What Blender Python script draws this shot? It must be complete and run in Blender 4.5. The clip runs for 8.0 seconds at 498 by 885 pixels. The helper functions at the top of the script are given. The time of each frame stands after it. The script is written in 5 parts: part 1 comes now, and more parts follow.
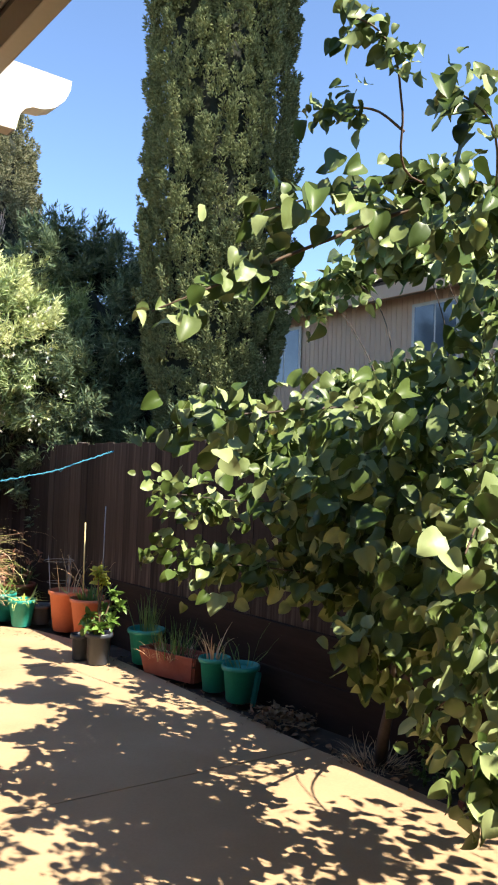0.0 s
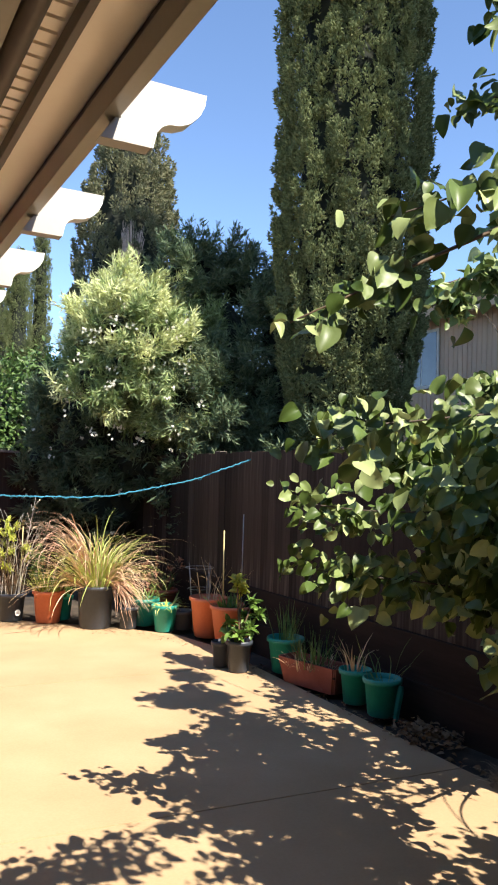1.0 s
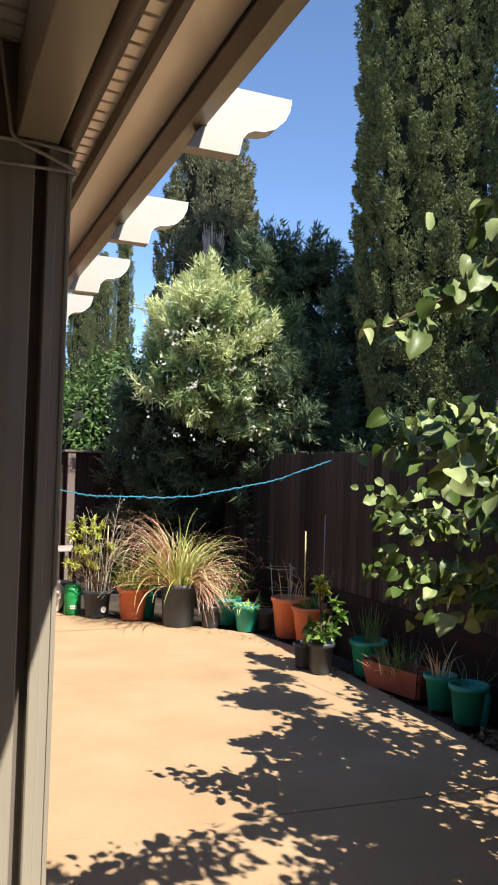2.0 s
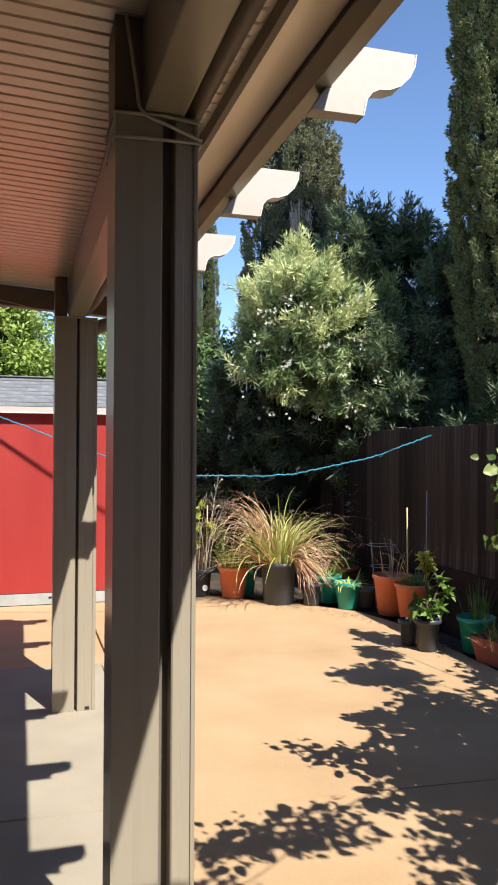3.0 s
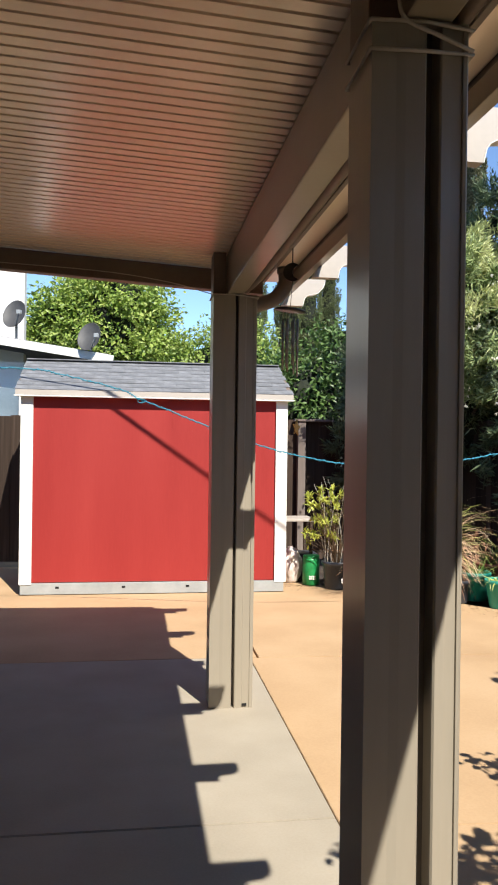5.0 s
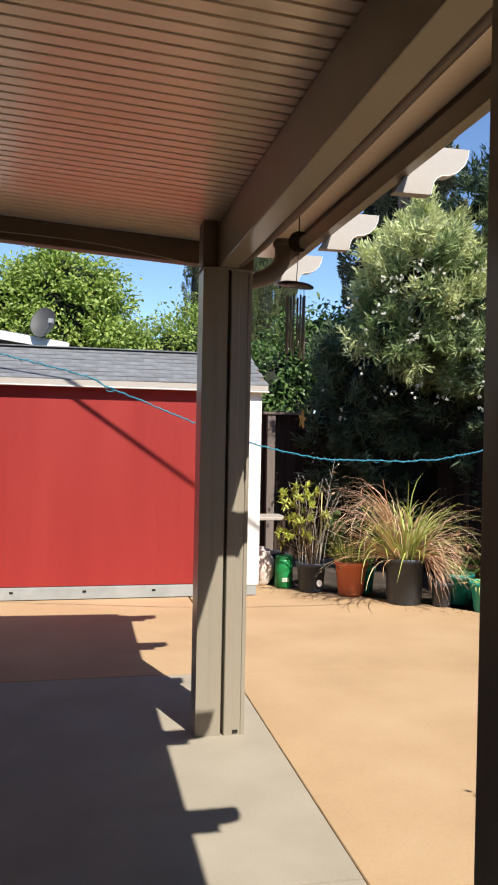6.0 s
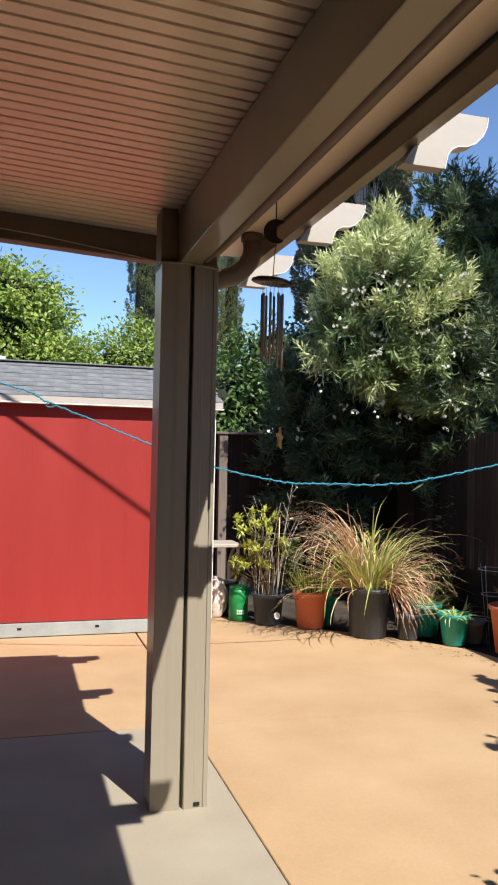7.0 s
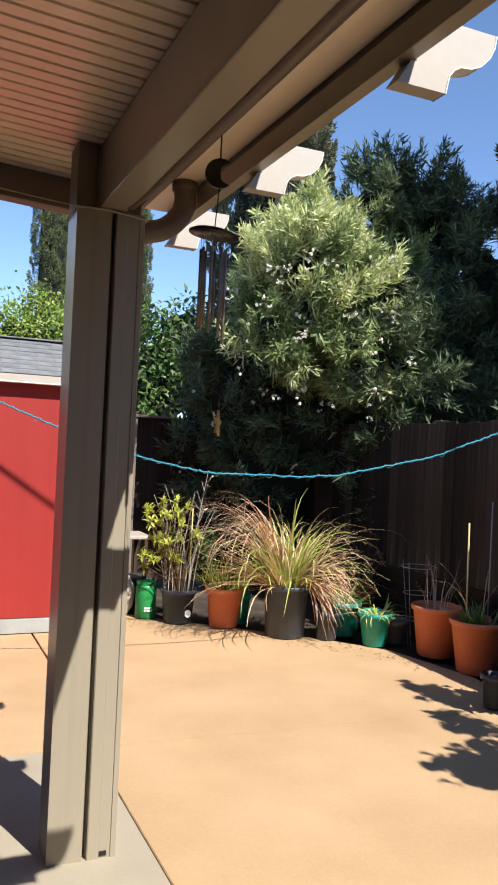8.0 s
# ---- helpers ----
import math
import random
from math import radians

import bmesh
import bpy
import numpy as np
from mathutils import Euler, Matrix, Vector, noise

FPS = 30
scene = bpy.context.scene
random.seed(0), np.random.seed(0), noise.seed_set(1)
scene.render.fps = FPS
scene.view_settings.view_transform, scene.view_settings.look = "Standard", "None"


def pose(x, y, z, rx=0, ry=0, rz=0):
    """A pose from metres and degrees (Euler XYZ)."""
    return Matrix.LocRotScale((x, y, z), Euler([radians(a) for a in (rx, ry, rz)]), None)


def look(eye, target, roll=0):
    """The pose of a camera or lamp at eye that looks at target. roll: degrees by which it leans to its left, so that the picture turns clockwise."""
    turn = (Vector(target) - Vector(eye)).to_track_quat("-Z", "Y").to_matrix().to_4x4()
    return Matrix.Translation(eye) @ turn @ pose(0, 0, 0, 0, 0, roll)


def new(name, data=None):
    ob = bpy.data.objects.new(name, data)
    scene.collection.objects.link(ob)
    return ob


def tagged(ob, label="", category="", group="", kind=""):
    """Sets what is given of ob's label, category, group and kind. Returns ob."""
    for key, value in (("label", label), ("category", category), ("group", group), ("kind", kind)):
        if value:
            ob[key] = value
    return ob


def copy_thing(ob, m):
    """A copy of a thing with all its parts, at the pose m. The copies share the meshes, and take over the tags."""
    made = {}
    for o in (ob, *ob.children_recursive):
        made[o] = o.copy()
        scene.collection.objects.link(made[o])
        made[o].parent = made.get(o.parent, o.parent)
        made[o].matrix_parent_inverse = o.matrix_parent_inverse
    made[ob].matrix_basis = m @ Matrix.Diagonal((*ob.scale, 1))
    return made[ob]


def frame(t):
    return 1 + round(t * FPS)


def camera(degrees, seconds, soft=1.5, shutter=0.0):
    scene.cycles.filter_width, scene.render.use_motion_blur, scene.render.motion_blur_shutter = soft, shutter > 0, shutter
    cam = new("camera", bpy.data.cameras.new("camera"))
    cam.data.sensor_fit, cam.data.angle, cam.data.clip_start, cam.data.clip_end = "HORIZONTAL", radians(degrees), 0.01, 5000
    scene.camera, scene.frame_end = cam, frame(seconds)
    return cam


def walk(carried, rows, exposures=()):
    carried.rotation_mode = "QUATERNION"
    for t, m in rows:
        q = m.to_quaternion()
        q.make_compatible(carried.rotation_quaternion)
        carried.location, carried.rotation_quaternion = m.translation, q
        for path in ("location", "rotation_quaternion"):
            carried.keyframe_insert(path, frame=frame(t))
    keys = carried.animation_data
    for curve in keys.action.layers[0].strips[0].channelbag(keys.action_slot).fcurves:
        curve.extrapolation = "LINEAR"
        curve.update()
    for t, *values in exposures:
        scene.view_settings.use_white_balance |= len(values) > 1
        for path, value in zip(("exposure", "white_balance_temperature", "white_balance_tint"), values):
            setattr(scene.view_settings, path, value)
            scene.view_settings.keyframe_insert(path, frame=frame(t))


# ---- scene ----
cam = camera(34.9, 8.0, soft=2.0)
PATH = [
    (0, (0.899, 0.278, 1.613), (2.124, 1.857, 1.694), 1.9),
    (0.5, (0.898, 0.3, 1.597), (1.965, 1.99, 1.683), 1.5),
    (1, (0.916, 0.326, 1.631), (1.855, 2.09, 1.717), 1.5),
    (2.3, (0.887, 0.342, 1.652), (1.579, 2.217, 1.718), 1.1),
    (2.5, (0.868, 0.338, 1.629), (1.509, 2.231, 1.685), 0.6),
    (3, (0.792, 0.396, 1.617), (1.349, 2.317, 1.643), 0.3),
    (3.5, (0.665, 0.457, 1.609), (1.175, 2.391, 1.615), -0.0),
    (4, (0.581, 0.488, 1.601), (1.001, 2.444, 1.609), -0.5),
    (4.5, (0.555, 0.609, 1.597), (0.867, 2.585, 1.598), 0.4),
    (4.7, (0.563, 0.664, 1.59), (0.838, 2.645, 1.592), 0.7),
    (6, (0.373, 1.355, 1.578), (0.796, 3.31, 1.564), 1.1),
    (6.5, (0.383, 1.663, 1.588), (0.844, 3.609, 1.579), 1.2),
    (7, (0.388, 1.933, 1.581), (0.953, 3.851, 1.622), 1.2),
    (7.5, (0.338, 2.229, 1.607), (1.099, 4.079, 1.637), 1.1),
    (8, (0.449, 2.48, 1.591), (1.246, 4.314, 1.603), 2.7),
]
EXPOSURES = [(0.0, 1.62, 6950, 10), (0.5, 1.60, 6950, 10), (1.0, 1.38, 6850, 10), (2.5, 1.02, 6600, 10), (4.5, 0.98, 6600, 10), (6.0, 0.72, 6600, 10), (6.5, 0.66, 6600, 10), (7.0, 0.77, 6600, 10), (8.0, 0.92, 6600, 10)]
walk(cam, [(t, look(eye, target, roll)) for t, eye, target, roll in PATH], EXPOSURES)

# ---- daylight ----
TO_SUN = Vector((0.73, -2.32, 2.66)).normalized()
sky_world = bpy.data.worlds.new("sky_world")
scene.world = sky_world
sky_world.use_nodes = True
wn = sky_world.node_tree.nodes
sky = wn.new("ShaderNodeTexSky")
sky.sky_type, sky.sun_disc = "NISHITA", False
sky.sun_elevation = math.asin(TO_SUN.z)
sky.sun_rotation = math.atan2(TO_SUN.x, TO_SUN.y)
sky.altitude, sky.air_density, sky.dust_density, sky.ozone_density = 2500, 1.0, 0.05, 3.8
clear = wn.new("ShaderNodeHueSaturation")
clear.inputs["Saturation"].default_value = 1.02
sky_world.node_tree.links.new(sky.outputs[0], clear.inputs["Color"])
sky_world.node_tree.links.new(clear.outputs[0], wn["Background"].inputs[0])
wn["Background"].inputs[1].default_value = 0.127
sun = new("sun", bpy.data.lights.new("sun", "SUN"))
sun.data.energy, sun.data.angle, sun.data.color = 4.75, radians(0.42), (1.0, 0.955, 0.875)
sun.matrix_world = look(TO_SUN * 30, (0, 0, 0))

# ---- materials ----
MATS = {}


def surface(name, colours, scale=6.0, rough=0.7, bump=0.2, metal=0.0, fine=40.0, stretch=(1, 1, 1), per_piece=0.0, spec=0.5, stain=None):
    """A painted, mineral or wooden surface: blotches at one scale, grain at another, bump from both."""
    if name in MATS:
        return MATS[name]
    m = bpy.data.materials.new(name)
    m.use_nodes = True
    n, l = m.node_tree.nodes, m.node_tree.links
    p = n["Principled BSDF"]
    co, mp = n.new("ShaderNodeTexCoord"), n.new("ShaderNodeMapping")
    mp.inputs["Scale"].default_value = stretch
    l.new(co.outputs["Object"], mp.inputs[0])
    big, small = n.new("ShaderNodeTexNoise"), n.new("ShaderNodeTexNoise")
    big.inputs["Scale"].default_value, big.inputs["Detail"].default_value = scale, 6
    small.inputs["Scale"].default_value, small.inputs["Detail"].default_value = fine, 4
    add = n.new("ShaderNodeMath")
    add.operation = "MULTIPLY_ADD"
    add.inputs[1].default_value = 0.35
    l.new(mp.outputs[0], big.inputs[0]), l.new(mp.outputs[0], small.inputs[0])
    l.new(small.outputs[0], add.inputs[0]), l.new(big.outputs[0], add.inputs[2])
    ramp = n.new("ShaderNodeValToRGB")
    el = ramp.color_ramp.elements
    el[0].position, el[1].position = 0.42, 0.95
    el[0].color, el[1].color = (*colours[0], 1), (*colours[-1], 1)
    for i, c in enumerate(colours[1:-1]):
        e = el.new(0.42 + 0.53 * (i + 1) / (len(colours) - 1))
        e.color = (*c, 1)
    l.new(add.outputs[0], ramp.inputs[0])
    col = ramp.outputs[0]
    if stain:
        sn, sr, sm = n.new("ShaderNodeTexNoise"), n.new("ShaderNodeValToRGB"), n.new("ShaderNodeMixRGB")
        sn.inputs["Scale"].default_value, sn.inputs["Detail"].default_value, sn.inputs["Roughness"].default_value = stain[0], 9, 0.7
        sr.color_ramp.elements[0].position, sr.color_ramp.elements[1].position = stain[1], stain[1] + 0.12
        l.new(co.outputs["Object"], sn.inputs[0]), l.new(sn.outputs[0], sr.inputs[0])
        l.new(sr.outputs[0], sm.inputs[0]), l.new(col, sm.inputs[1])
        sm.inputs[2].default_value = (*stain[2], 1)
        col = sm.outputs[0]
    if per_piece:
        info, hsv, mr = n.new("ShaderNodeObjectInfo"), n.new("ShaderNodeHueSaturation"), n.new("ShaderNodeMapRange")
        mr.inputs[3].default_value, mr.inputs[4].default_value = 1 - per_piece, 1 + per_piece
        l.new(info.outputs["Random"], mr.inputs[0]), l.new(mr.outputs[0], hsv.inputs["Value"])
        l.new(col, hsv.inputs["Color"])
        col = hsv.outputs[0]
    l.new(col, p.inputs["Base Color"])
    p.inputs["Roughness"].default_value, p.inputs["Metallic"].default_value = rough, metal
    p.inputs["Specular IOR Level"].default_value = spec
    if bump:
        b = n.new("ShaderNodeBump")
        b.inputs["Strength"].default_value, b.inputs["Distance"].default_value = bump, 0.004
        l.new(add.outputs[0], b.inputs["Height"]), l.new(b.outputs[0], p.inputs["Normal"])
    MATS[name] = m
    return m


def leafy(name, colours, rough=0.45, through_light=0.35, spec=0.5):
    """Leaves: each its own shade, lit through from behind."""
    m = bpy.data.materials.new(name)
    m.use_nodes = True
    n, l = m.node_tree.nodes, m.node_tree.links
    p, out = n["Principled BSDF"], n["Material Output"]
    geo, info, ramp = n.new("ShaderNodeNewGeometry"), n.new("ShaderNodeObjectInfo"), n.new("ShaderNodeValToRGB")
    mix = n.new("ShaderNodeMath")
    mix.operation = "ADD"
    frac = n.new("ShaderNodeMath")
    frac.operation = "FRACT"
    l.new(geo.outputs["Random Per Island"], mix.inputs[0]), l.new(info.outputs["Random"], mix.inputs[1])
    l.new(mix.outputs[0], frac.inputs[0]), l.new(frac.outputs[0], ramp.inputs[0])
    el = ramp.color_ramp.elements
    el[0].color, el[1].color = (*colours[0], 1), (*colours[-1], 1)
    for i, c in enumerate(colours[1:-1]):
        el.new((i + 1) / (len(colours) - 1)).color = (*c, 1)
    co, nz, mul = n.new("ShaderNodeTexCoord"), n.new("ShaderNodeTexNoise"), n.new("ShaderNodeHueSaturation")
    nz.inputs["Scale"].default_value, nz.inputs["Detail"].default_value = 25, 3
    mr = n.new("ShaderNodeMapRange")
    mr.inputs[3].default_value, mr.inputs[4].default_value = 0.7, 1.3
    l.new(co.outputs["Object"], nz.inputs[0]), l.new(nz.outputs[0], mr.inputs[0])
    l.new(mr.outputs[0], mul.inputs["Value"]), l.new(ramp.outputs[0], mul.inputs["Color"])
    l.new(mul.outputs[0], p.inputs["Base Color"])
    p.inputs["Roughness"].default_value, p.inputs["Specular IOR Level"].default_value = rough, spec
    tr, ms = n.new("ShaderNodeBsdfTranslucent"), n.new("ShaderNodeMixShader")
    ms.inputs[0].default_value = through_light
    l.new(mul.outputs[0], tr.inputs[0]), l.new(p.outputs[0], ms.inputs[1]), l.new(tr.outputs[0], ms.inputs[2])
    l.new(ms.outputs[0], out.inputs[0])
    MATS[name] = m
    return m


TAN = surface("tan_concrete", [(0.376, 0.247, 0.138), (0.436, 0.295, 0.169), (0.482, 0.337, 0.203)], 1.3, 0.8, 0.25, fine=70, spec=0.2, stain=(2.3, 0.66, (0.37, 0.245, 0.147)))
GREY = surface("grey_concrete", [(0.302, 0.264, 0.205), (0.347, 0.304, 0.238), (0.385, 0.34, 0.27)], 2.0, 0.85, 0.25, fine=90, spec=0.2, stain=(2.0, 0.68, (0.28, 0.243, 0.184)))
SOIL = surface("soil", [(0.02, 0.014, 0.010), (0.045, 0.032, 0.022), (0.10, 0.072, 0.046)], 5, 0.95, 0.9, fine=60)
TAUPE = surface("taupe_paint", [(0.276, 0.242, 0.187), (0.322, 0.283, 0.221)], 3, 0.36, 0.10, fine=60, stretch=(1, 1, 0.15), spec=0.3)
TAUPE.node_tree.nodes["Principled BSDF"].inputs["Coat Weight"].default_value = 0.28
TAUPE.node_tree.nodes["Principled BSDF"].inputs["Coat Roughness"].default_value = 0.18
CREAM = surface("cream_aluminium", [(0.85, 0.715, 0.55), (0.91, 0.785, 0.62)], 3, 0.32, 0.06, fine=60, spec=0.8)
CREAM.node_tree.nodes["Principled BSDF"].inputs["Coat Weight"].default_value = 0.7
CREAM.node_tree.nodes["Principled BSDF"].inputs["Coat Roughness"].default_value = 0.2
DARKTAUPE = surface("dark_taupe", [(0.12, 0.10, 0.085), (0.16, 0.135, 0.11)], 3, 0.5, 0.15)
WHITEP = surface("white_paint", [(0.70, 0.68, 0.63), (0.80, 0.79, 0.75)], 4, 0.5, 0.1)
TAIL = surface("off_white_rafter_paint", [(0.39, 0.35, 0.305), (0.45, 0.405, 0.355)], 5, 0.5, 0.12)
RED = surface("red_paint", [(0.255, 0.0215, 0.019), (0.295, 0.028, 0.0245), (0.325, 0.035, 0.03)], 2.5, 0.6, 0.2, fine=60, stretch=(1, 1, 0.12), spec=0.25)
SHINGLE = surface("grey_shingle", [(0.09, 0.095, 0.10), (0.15, 0.155, 0.165), (0.22, 0.225, 0.235)], 9, 0.9, 0.6, fine=160, per_piece=0.09)
SKID = surface("galvanised_steel", [(0.30, 0.32, 0.32), (0.40, 0.42, 0.42)], 6, 0.5, 0.1, metal=0.2)
BLACK = surface("black_plastic", [(0.034, 0.040, 0.053), (0.056, 0.065, 0.082)], 6, 0.42, 0.2)
# near-black for the shade inside small holes
HOLE = surface("hole_shade", [(0.006, 0.006, 0.006), (0.01, 0.01, 0.01)], 6, 0.9, 0)
TERRA = surface("orange_plastic", [(0.61, 0.165, 0.078), (0.71, 0.22, 0.11)], 5, 0.55, 0.2, stain=(5, 0.64, (0.48, 0.17, 0.09)))
CLAY = surface("red_clay", [(0.26, 0.07, 0.04), (0.36, 0.11, 0.07)], 7, 0.8, 0.4, stain=(6, 0.6, (0.40, 0.22, 0.16)))
TEAL = surface("teal_plastic", [(0.013, 0.25, 0.20), (0.025, 0.36, 0.30)], 5, 0.4, 0.15, stain=(5, 0.66, (0.05, 0.26, 0.2)))
GREEN = surface("green_plastic", [(0.01, 0.22, 0.06), (0.02, 0.32, 0.09)], 5, 0.4, 0.1)
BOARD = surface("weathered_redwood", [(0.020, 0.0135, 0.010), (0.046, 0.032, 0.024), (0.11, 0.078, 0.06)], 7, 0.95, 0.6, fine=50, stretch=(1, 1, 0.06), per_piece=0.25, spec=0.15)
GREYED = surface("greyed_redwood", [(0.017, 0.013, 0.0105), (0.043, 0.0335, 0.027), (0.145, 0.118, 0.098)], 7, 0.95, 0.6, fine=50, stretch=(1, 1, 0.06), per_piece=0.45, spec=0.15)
POSTWOOD = surface("grey_fence_post", [(0.12, 0.095, 0.08), (0.22, 0.18, 0.155)], 5, 0.9, 0.6, fine=50, stretch=(1, 1, 0.08))
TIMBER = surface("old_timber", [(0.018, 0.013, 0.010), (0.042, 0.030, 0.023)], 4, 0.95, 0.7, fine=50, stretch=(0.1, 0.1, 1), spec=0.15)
BARK = surface("brown_bark", [(0.045, 0.033, 0.024), (0.10, 0.075, 0.055)], 12, 0.9, 0.9, fine=60)
TWIG = surface("reddish_twig", [(0.07, 0.045, 0.022), (0.12, 0.07, 0.035)], 12, 0.7, 0.3)
# near-black stands for the shade deep inside foliage
CORE = surface("inner_shade_fill", [(0.008, 0.011, 0.006), (0.018, 0.024, 0.012)], 7, 0.95, 0.9, fine=30)
ROPE = surface("blue_rope", [(0.015, 0.17, 0.25), (0.035, 0.26, 0.36)], 60, 0.7, 0.4)
CORD = surface("pale_cord", [(0.42, 0.38, 0.33), (0.5, 0.46, 0.40)], 60, 0.8, 0.3)
BAMBOO = surface("bamboo_stick", [(0.42, 0.36, 0.15), (0.55, 0.48, 0.22)], 20, 0.6, 0.2)
# pipe and spout are brown; on header and post plates it paints shade
BROWN_AND_SHADE = surface("brown_and_shaded_taupe", [(0.13, 0.10, 0.08), (0.18, 0.14, 0.115)], 4, 0.5, 0.15)
METAL = surface("dark_metal", [(0.03, 0.028, 0.026), (0.06, 0.055, 0.05)], 10, 0.35, 0.1, metal=0.7)
COPPER = surface("grey_brown_tube", [(0.28, 0.235, 0.20), (0.38, 0.33, 0.29)], 10, 0.4, 0.1, metal=0.3)
GOLD = surface("gold_star", [(0.62, 0.32, 0.08), (0.72, 0.42, 0.14)], 14, 0.5, 0.2)
STUCCO = surface("beige_stucco", [(0.42, 0.36, 0.30), (0.50, 0.43, 0.36)], 6, 0.9, 0.5, fine=90)
# kept dark so the unseen walls return little light
BLOCK_WALL = surface("dark_blocking_stucco", [(0.07, 0.055, 0.04), (0.10, 0.078, 0.057)], 6, 0.9, 0.5, fine=90)
SIDING = surface("tan_siding", [(0.76, 0.54, 0.38), (0.82, 0.60, 0.43)], 4, 0.8, 0.3, stretch=(1, 1, 0.1))
SHAKE = surface("brown_shake", [(0.07, 0.05, 0.038), (0.15, 0.11, 0.085), (0.22, 0.17, 0.14)], 7, 0.9, 0.7, fine=60)
BAG = surface("paper_sack", [(0.50, 0.40, 0.33), (0.78, 0.72, 0.68)], 9, 0.7, 0.6)
LITTER = surface("dry_leaf", [(0.16, 0.09, 0.045), (0.30, 0.19, 0.10)], 20, 0.8, 0.2)
DISH = surface("grey_dish", [(0.035, 0.035, 0.036), (0.06, 0.06, 0.06)], 8, 0.6, 0.1)
GLASS = surface("window_glass", [(0.10, 0.13, 0.16), (0.16, 0.20, 0.24)], 2, 0.08, 0, spec=0.9)

APRICOT = leafy("apricot_leaf", [(0.04, 0.07, 0.013), (0.10, 0.15, 0.036), (0.055, 0.09, 0.019), (0.36, 0.415, 0.18), (0.08, 0.12, 0.027), (0.26, 0.32, 0.115)], 0.42, 0.14, 0.3)
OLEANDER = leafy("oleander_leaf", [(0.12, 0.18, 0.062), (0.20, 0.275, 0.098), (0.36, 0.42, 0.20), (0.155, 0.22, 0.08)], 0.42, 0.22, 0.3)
# blue-green copy of the oleander leaf, darkened to carry shade
OLEANDER_SHADED = leafy("shaded_blue_green_oleander_leaf", [(0.062, 0.098, 0.05), (0.10, 0.145, 0.075), (0.19, 0.235, 0.13)], 0.45, 0.2, 0.25)
# pale leaf colour that stands in for sunlit highlights
PALE_LIT = leafy("pale_lit_leaf", [(0.46, 0.50, 0.21), (0.66, 0.69, 0.38), (0.38, 0.44, 0.16)], 0.4, 0.28, 0.35)
PETAL = leafy("white_petal", [(0.70, 0.68, 0.58), (0.80, 0.78, 0.68)], 0.6, 0.3)
CYPRESS = leafy("cypress_spray", [(0.095, 0.118, 0.05), (0.145, 0.172, 0.076), (0.205, 0.225, 0.105)], 0.8, 0.12, 0.1)
CYPRESS_GREY = leafy("grey_cypress_spray", [(0.115, 0.125, 0.07), (0.175, 0.18, 0.10), (0.235, 0.225, 0.135)], 0.8, 0.12, 0.1)
FARTREE = leafy("bright_tree_leaf", [(0.15, 0.24, 0.035), (0.25, 0.35, 0.065), (0.40, 0.47, 0.13)], 0.45, 0.35)
VINE = leafy("green_shrub_leaf", [(0.05, 0.105, 0.026), (0.085, 0.155, 0.038), (0.135, 0.215, 0.06)], 0.45, 0.3)
GRASS_LIVE = leafy("lemongrass_blade", [(0.34, 0.42, 0.08), (0.48, 0.54, 0.15), (0.66, 0.65, 0.29)], 0.45, 0.28)
GRASS_DRY = leafy("dry_blade", [(0.62, 0.38, 0.21), (0.76, 0.55, 0.33), (0.80, 0.66, 0.41), (0.50, 0.26, 0.14)], 0.6, 0.25)
GRASS_RED = leafy("dead_red_blade", [(0.68, 0.43, 0.30), (0.78, 0.60, 0.44), (0.55, 0.30, 0.20), (0.74, 0.51, 0.37)], 0.6, 0.25)
DEADLEAF = leafy("withered_leaf", [(0.22, 0.10, 0.06), (0.34, 0.17, 0.11), (0.16, 0.075, 0.045)], 0.7, 0.2, 0.2)
CHIVE = leafy("chive_blade", [(0.09, 0.20, 0.035), (0.16, 0.29, 0.07), (0.28, 0.36, 0.10)], 0.45, 0.3)
JADE = leafy("jade_leaf", [(0.09, 0.17, 0.03), (0.16, 0.26, 0.055), (0.07, 0.13, 0.025)], 0.35, 0.2)
LIME = leafy("yellow_green_leaf", [(0.42, 0.46, 0.06), (0.55, 0.56, 0.12), (0.30, 0.37, 0.06)], 0.45, 0.3)


# ---- building blocks ----
def thing(name, at, label, category, group="", kind=""):
    ob = new(name)
    ob.empty_display_size = 0.1
    ob.location = at
    return tagged(ob, label, category, group, kind)


def finish(name, bm, material, smooth=False):
    me = bpy.data.meshes.new(name)
    bm.to_mesh(me)
    bm.free()
    me.materials.append(material)
    if smooth:
        me.shade_smooth()
    return me


def part(name, bm, material, parent, label="", smooth=False):
    ob = new(name, finish(name, bm, material, smooth))
    ob.parent = parent
    return tagged(ob, label)


def meshed(name, verts, faces, material, parent=None, label="", smooth=False):
    me = bpy.data.meshes.new(name)
    me.from_pydata(verts, [], faces)
    me.materials.append(material)
    if smooth:
        me.shade_smooth()
    ob = new(name, me)
    ob.parent = parent
    return tagged(ob, label)


def piece(name, me, parent, at, turn=(0, 0, 0), size=(1, 1, 1)):
    """One of many alike pieces on one mesh."""
    ob = new(name, me)
    ob.parent = parent
    ob.location, ob.rotation_euler, ob.scale = at, turn, size
    return ob


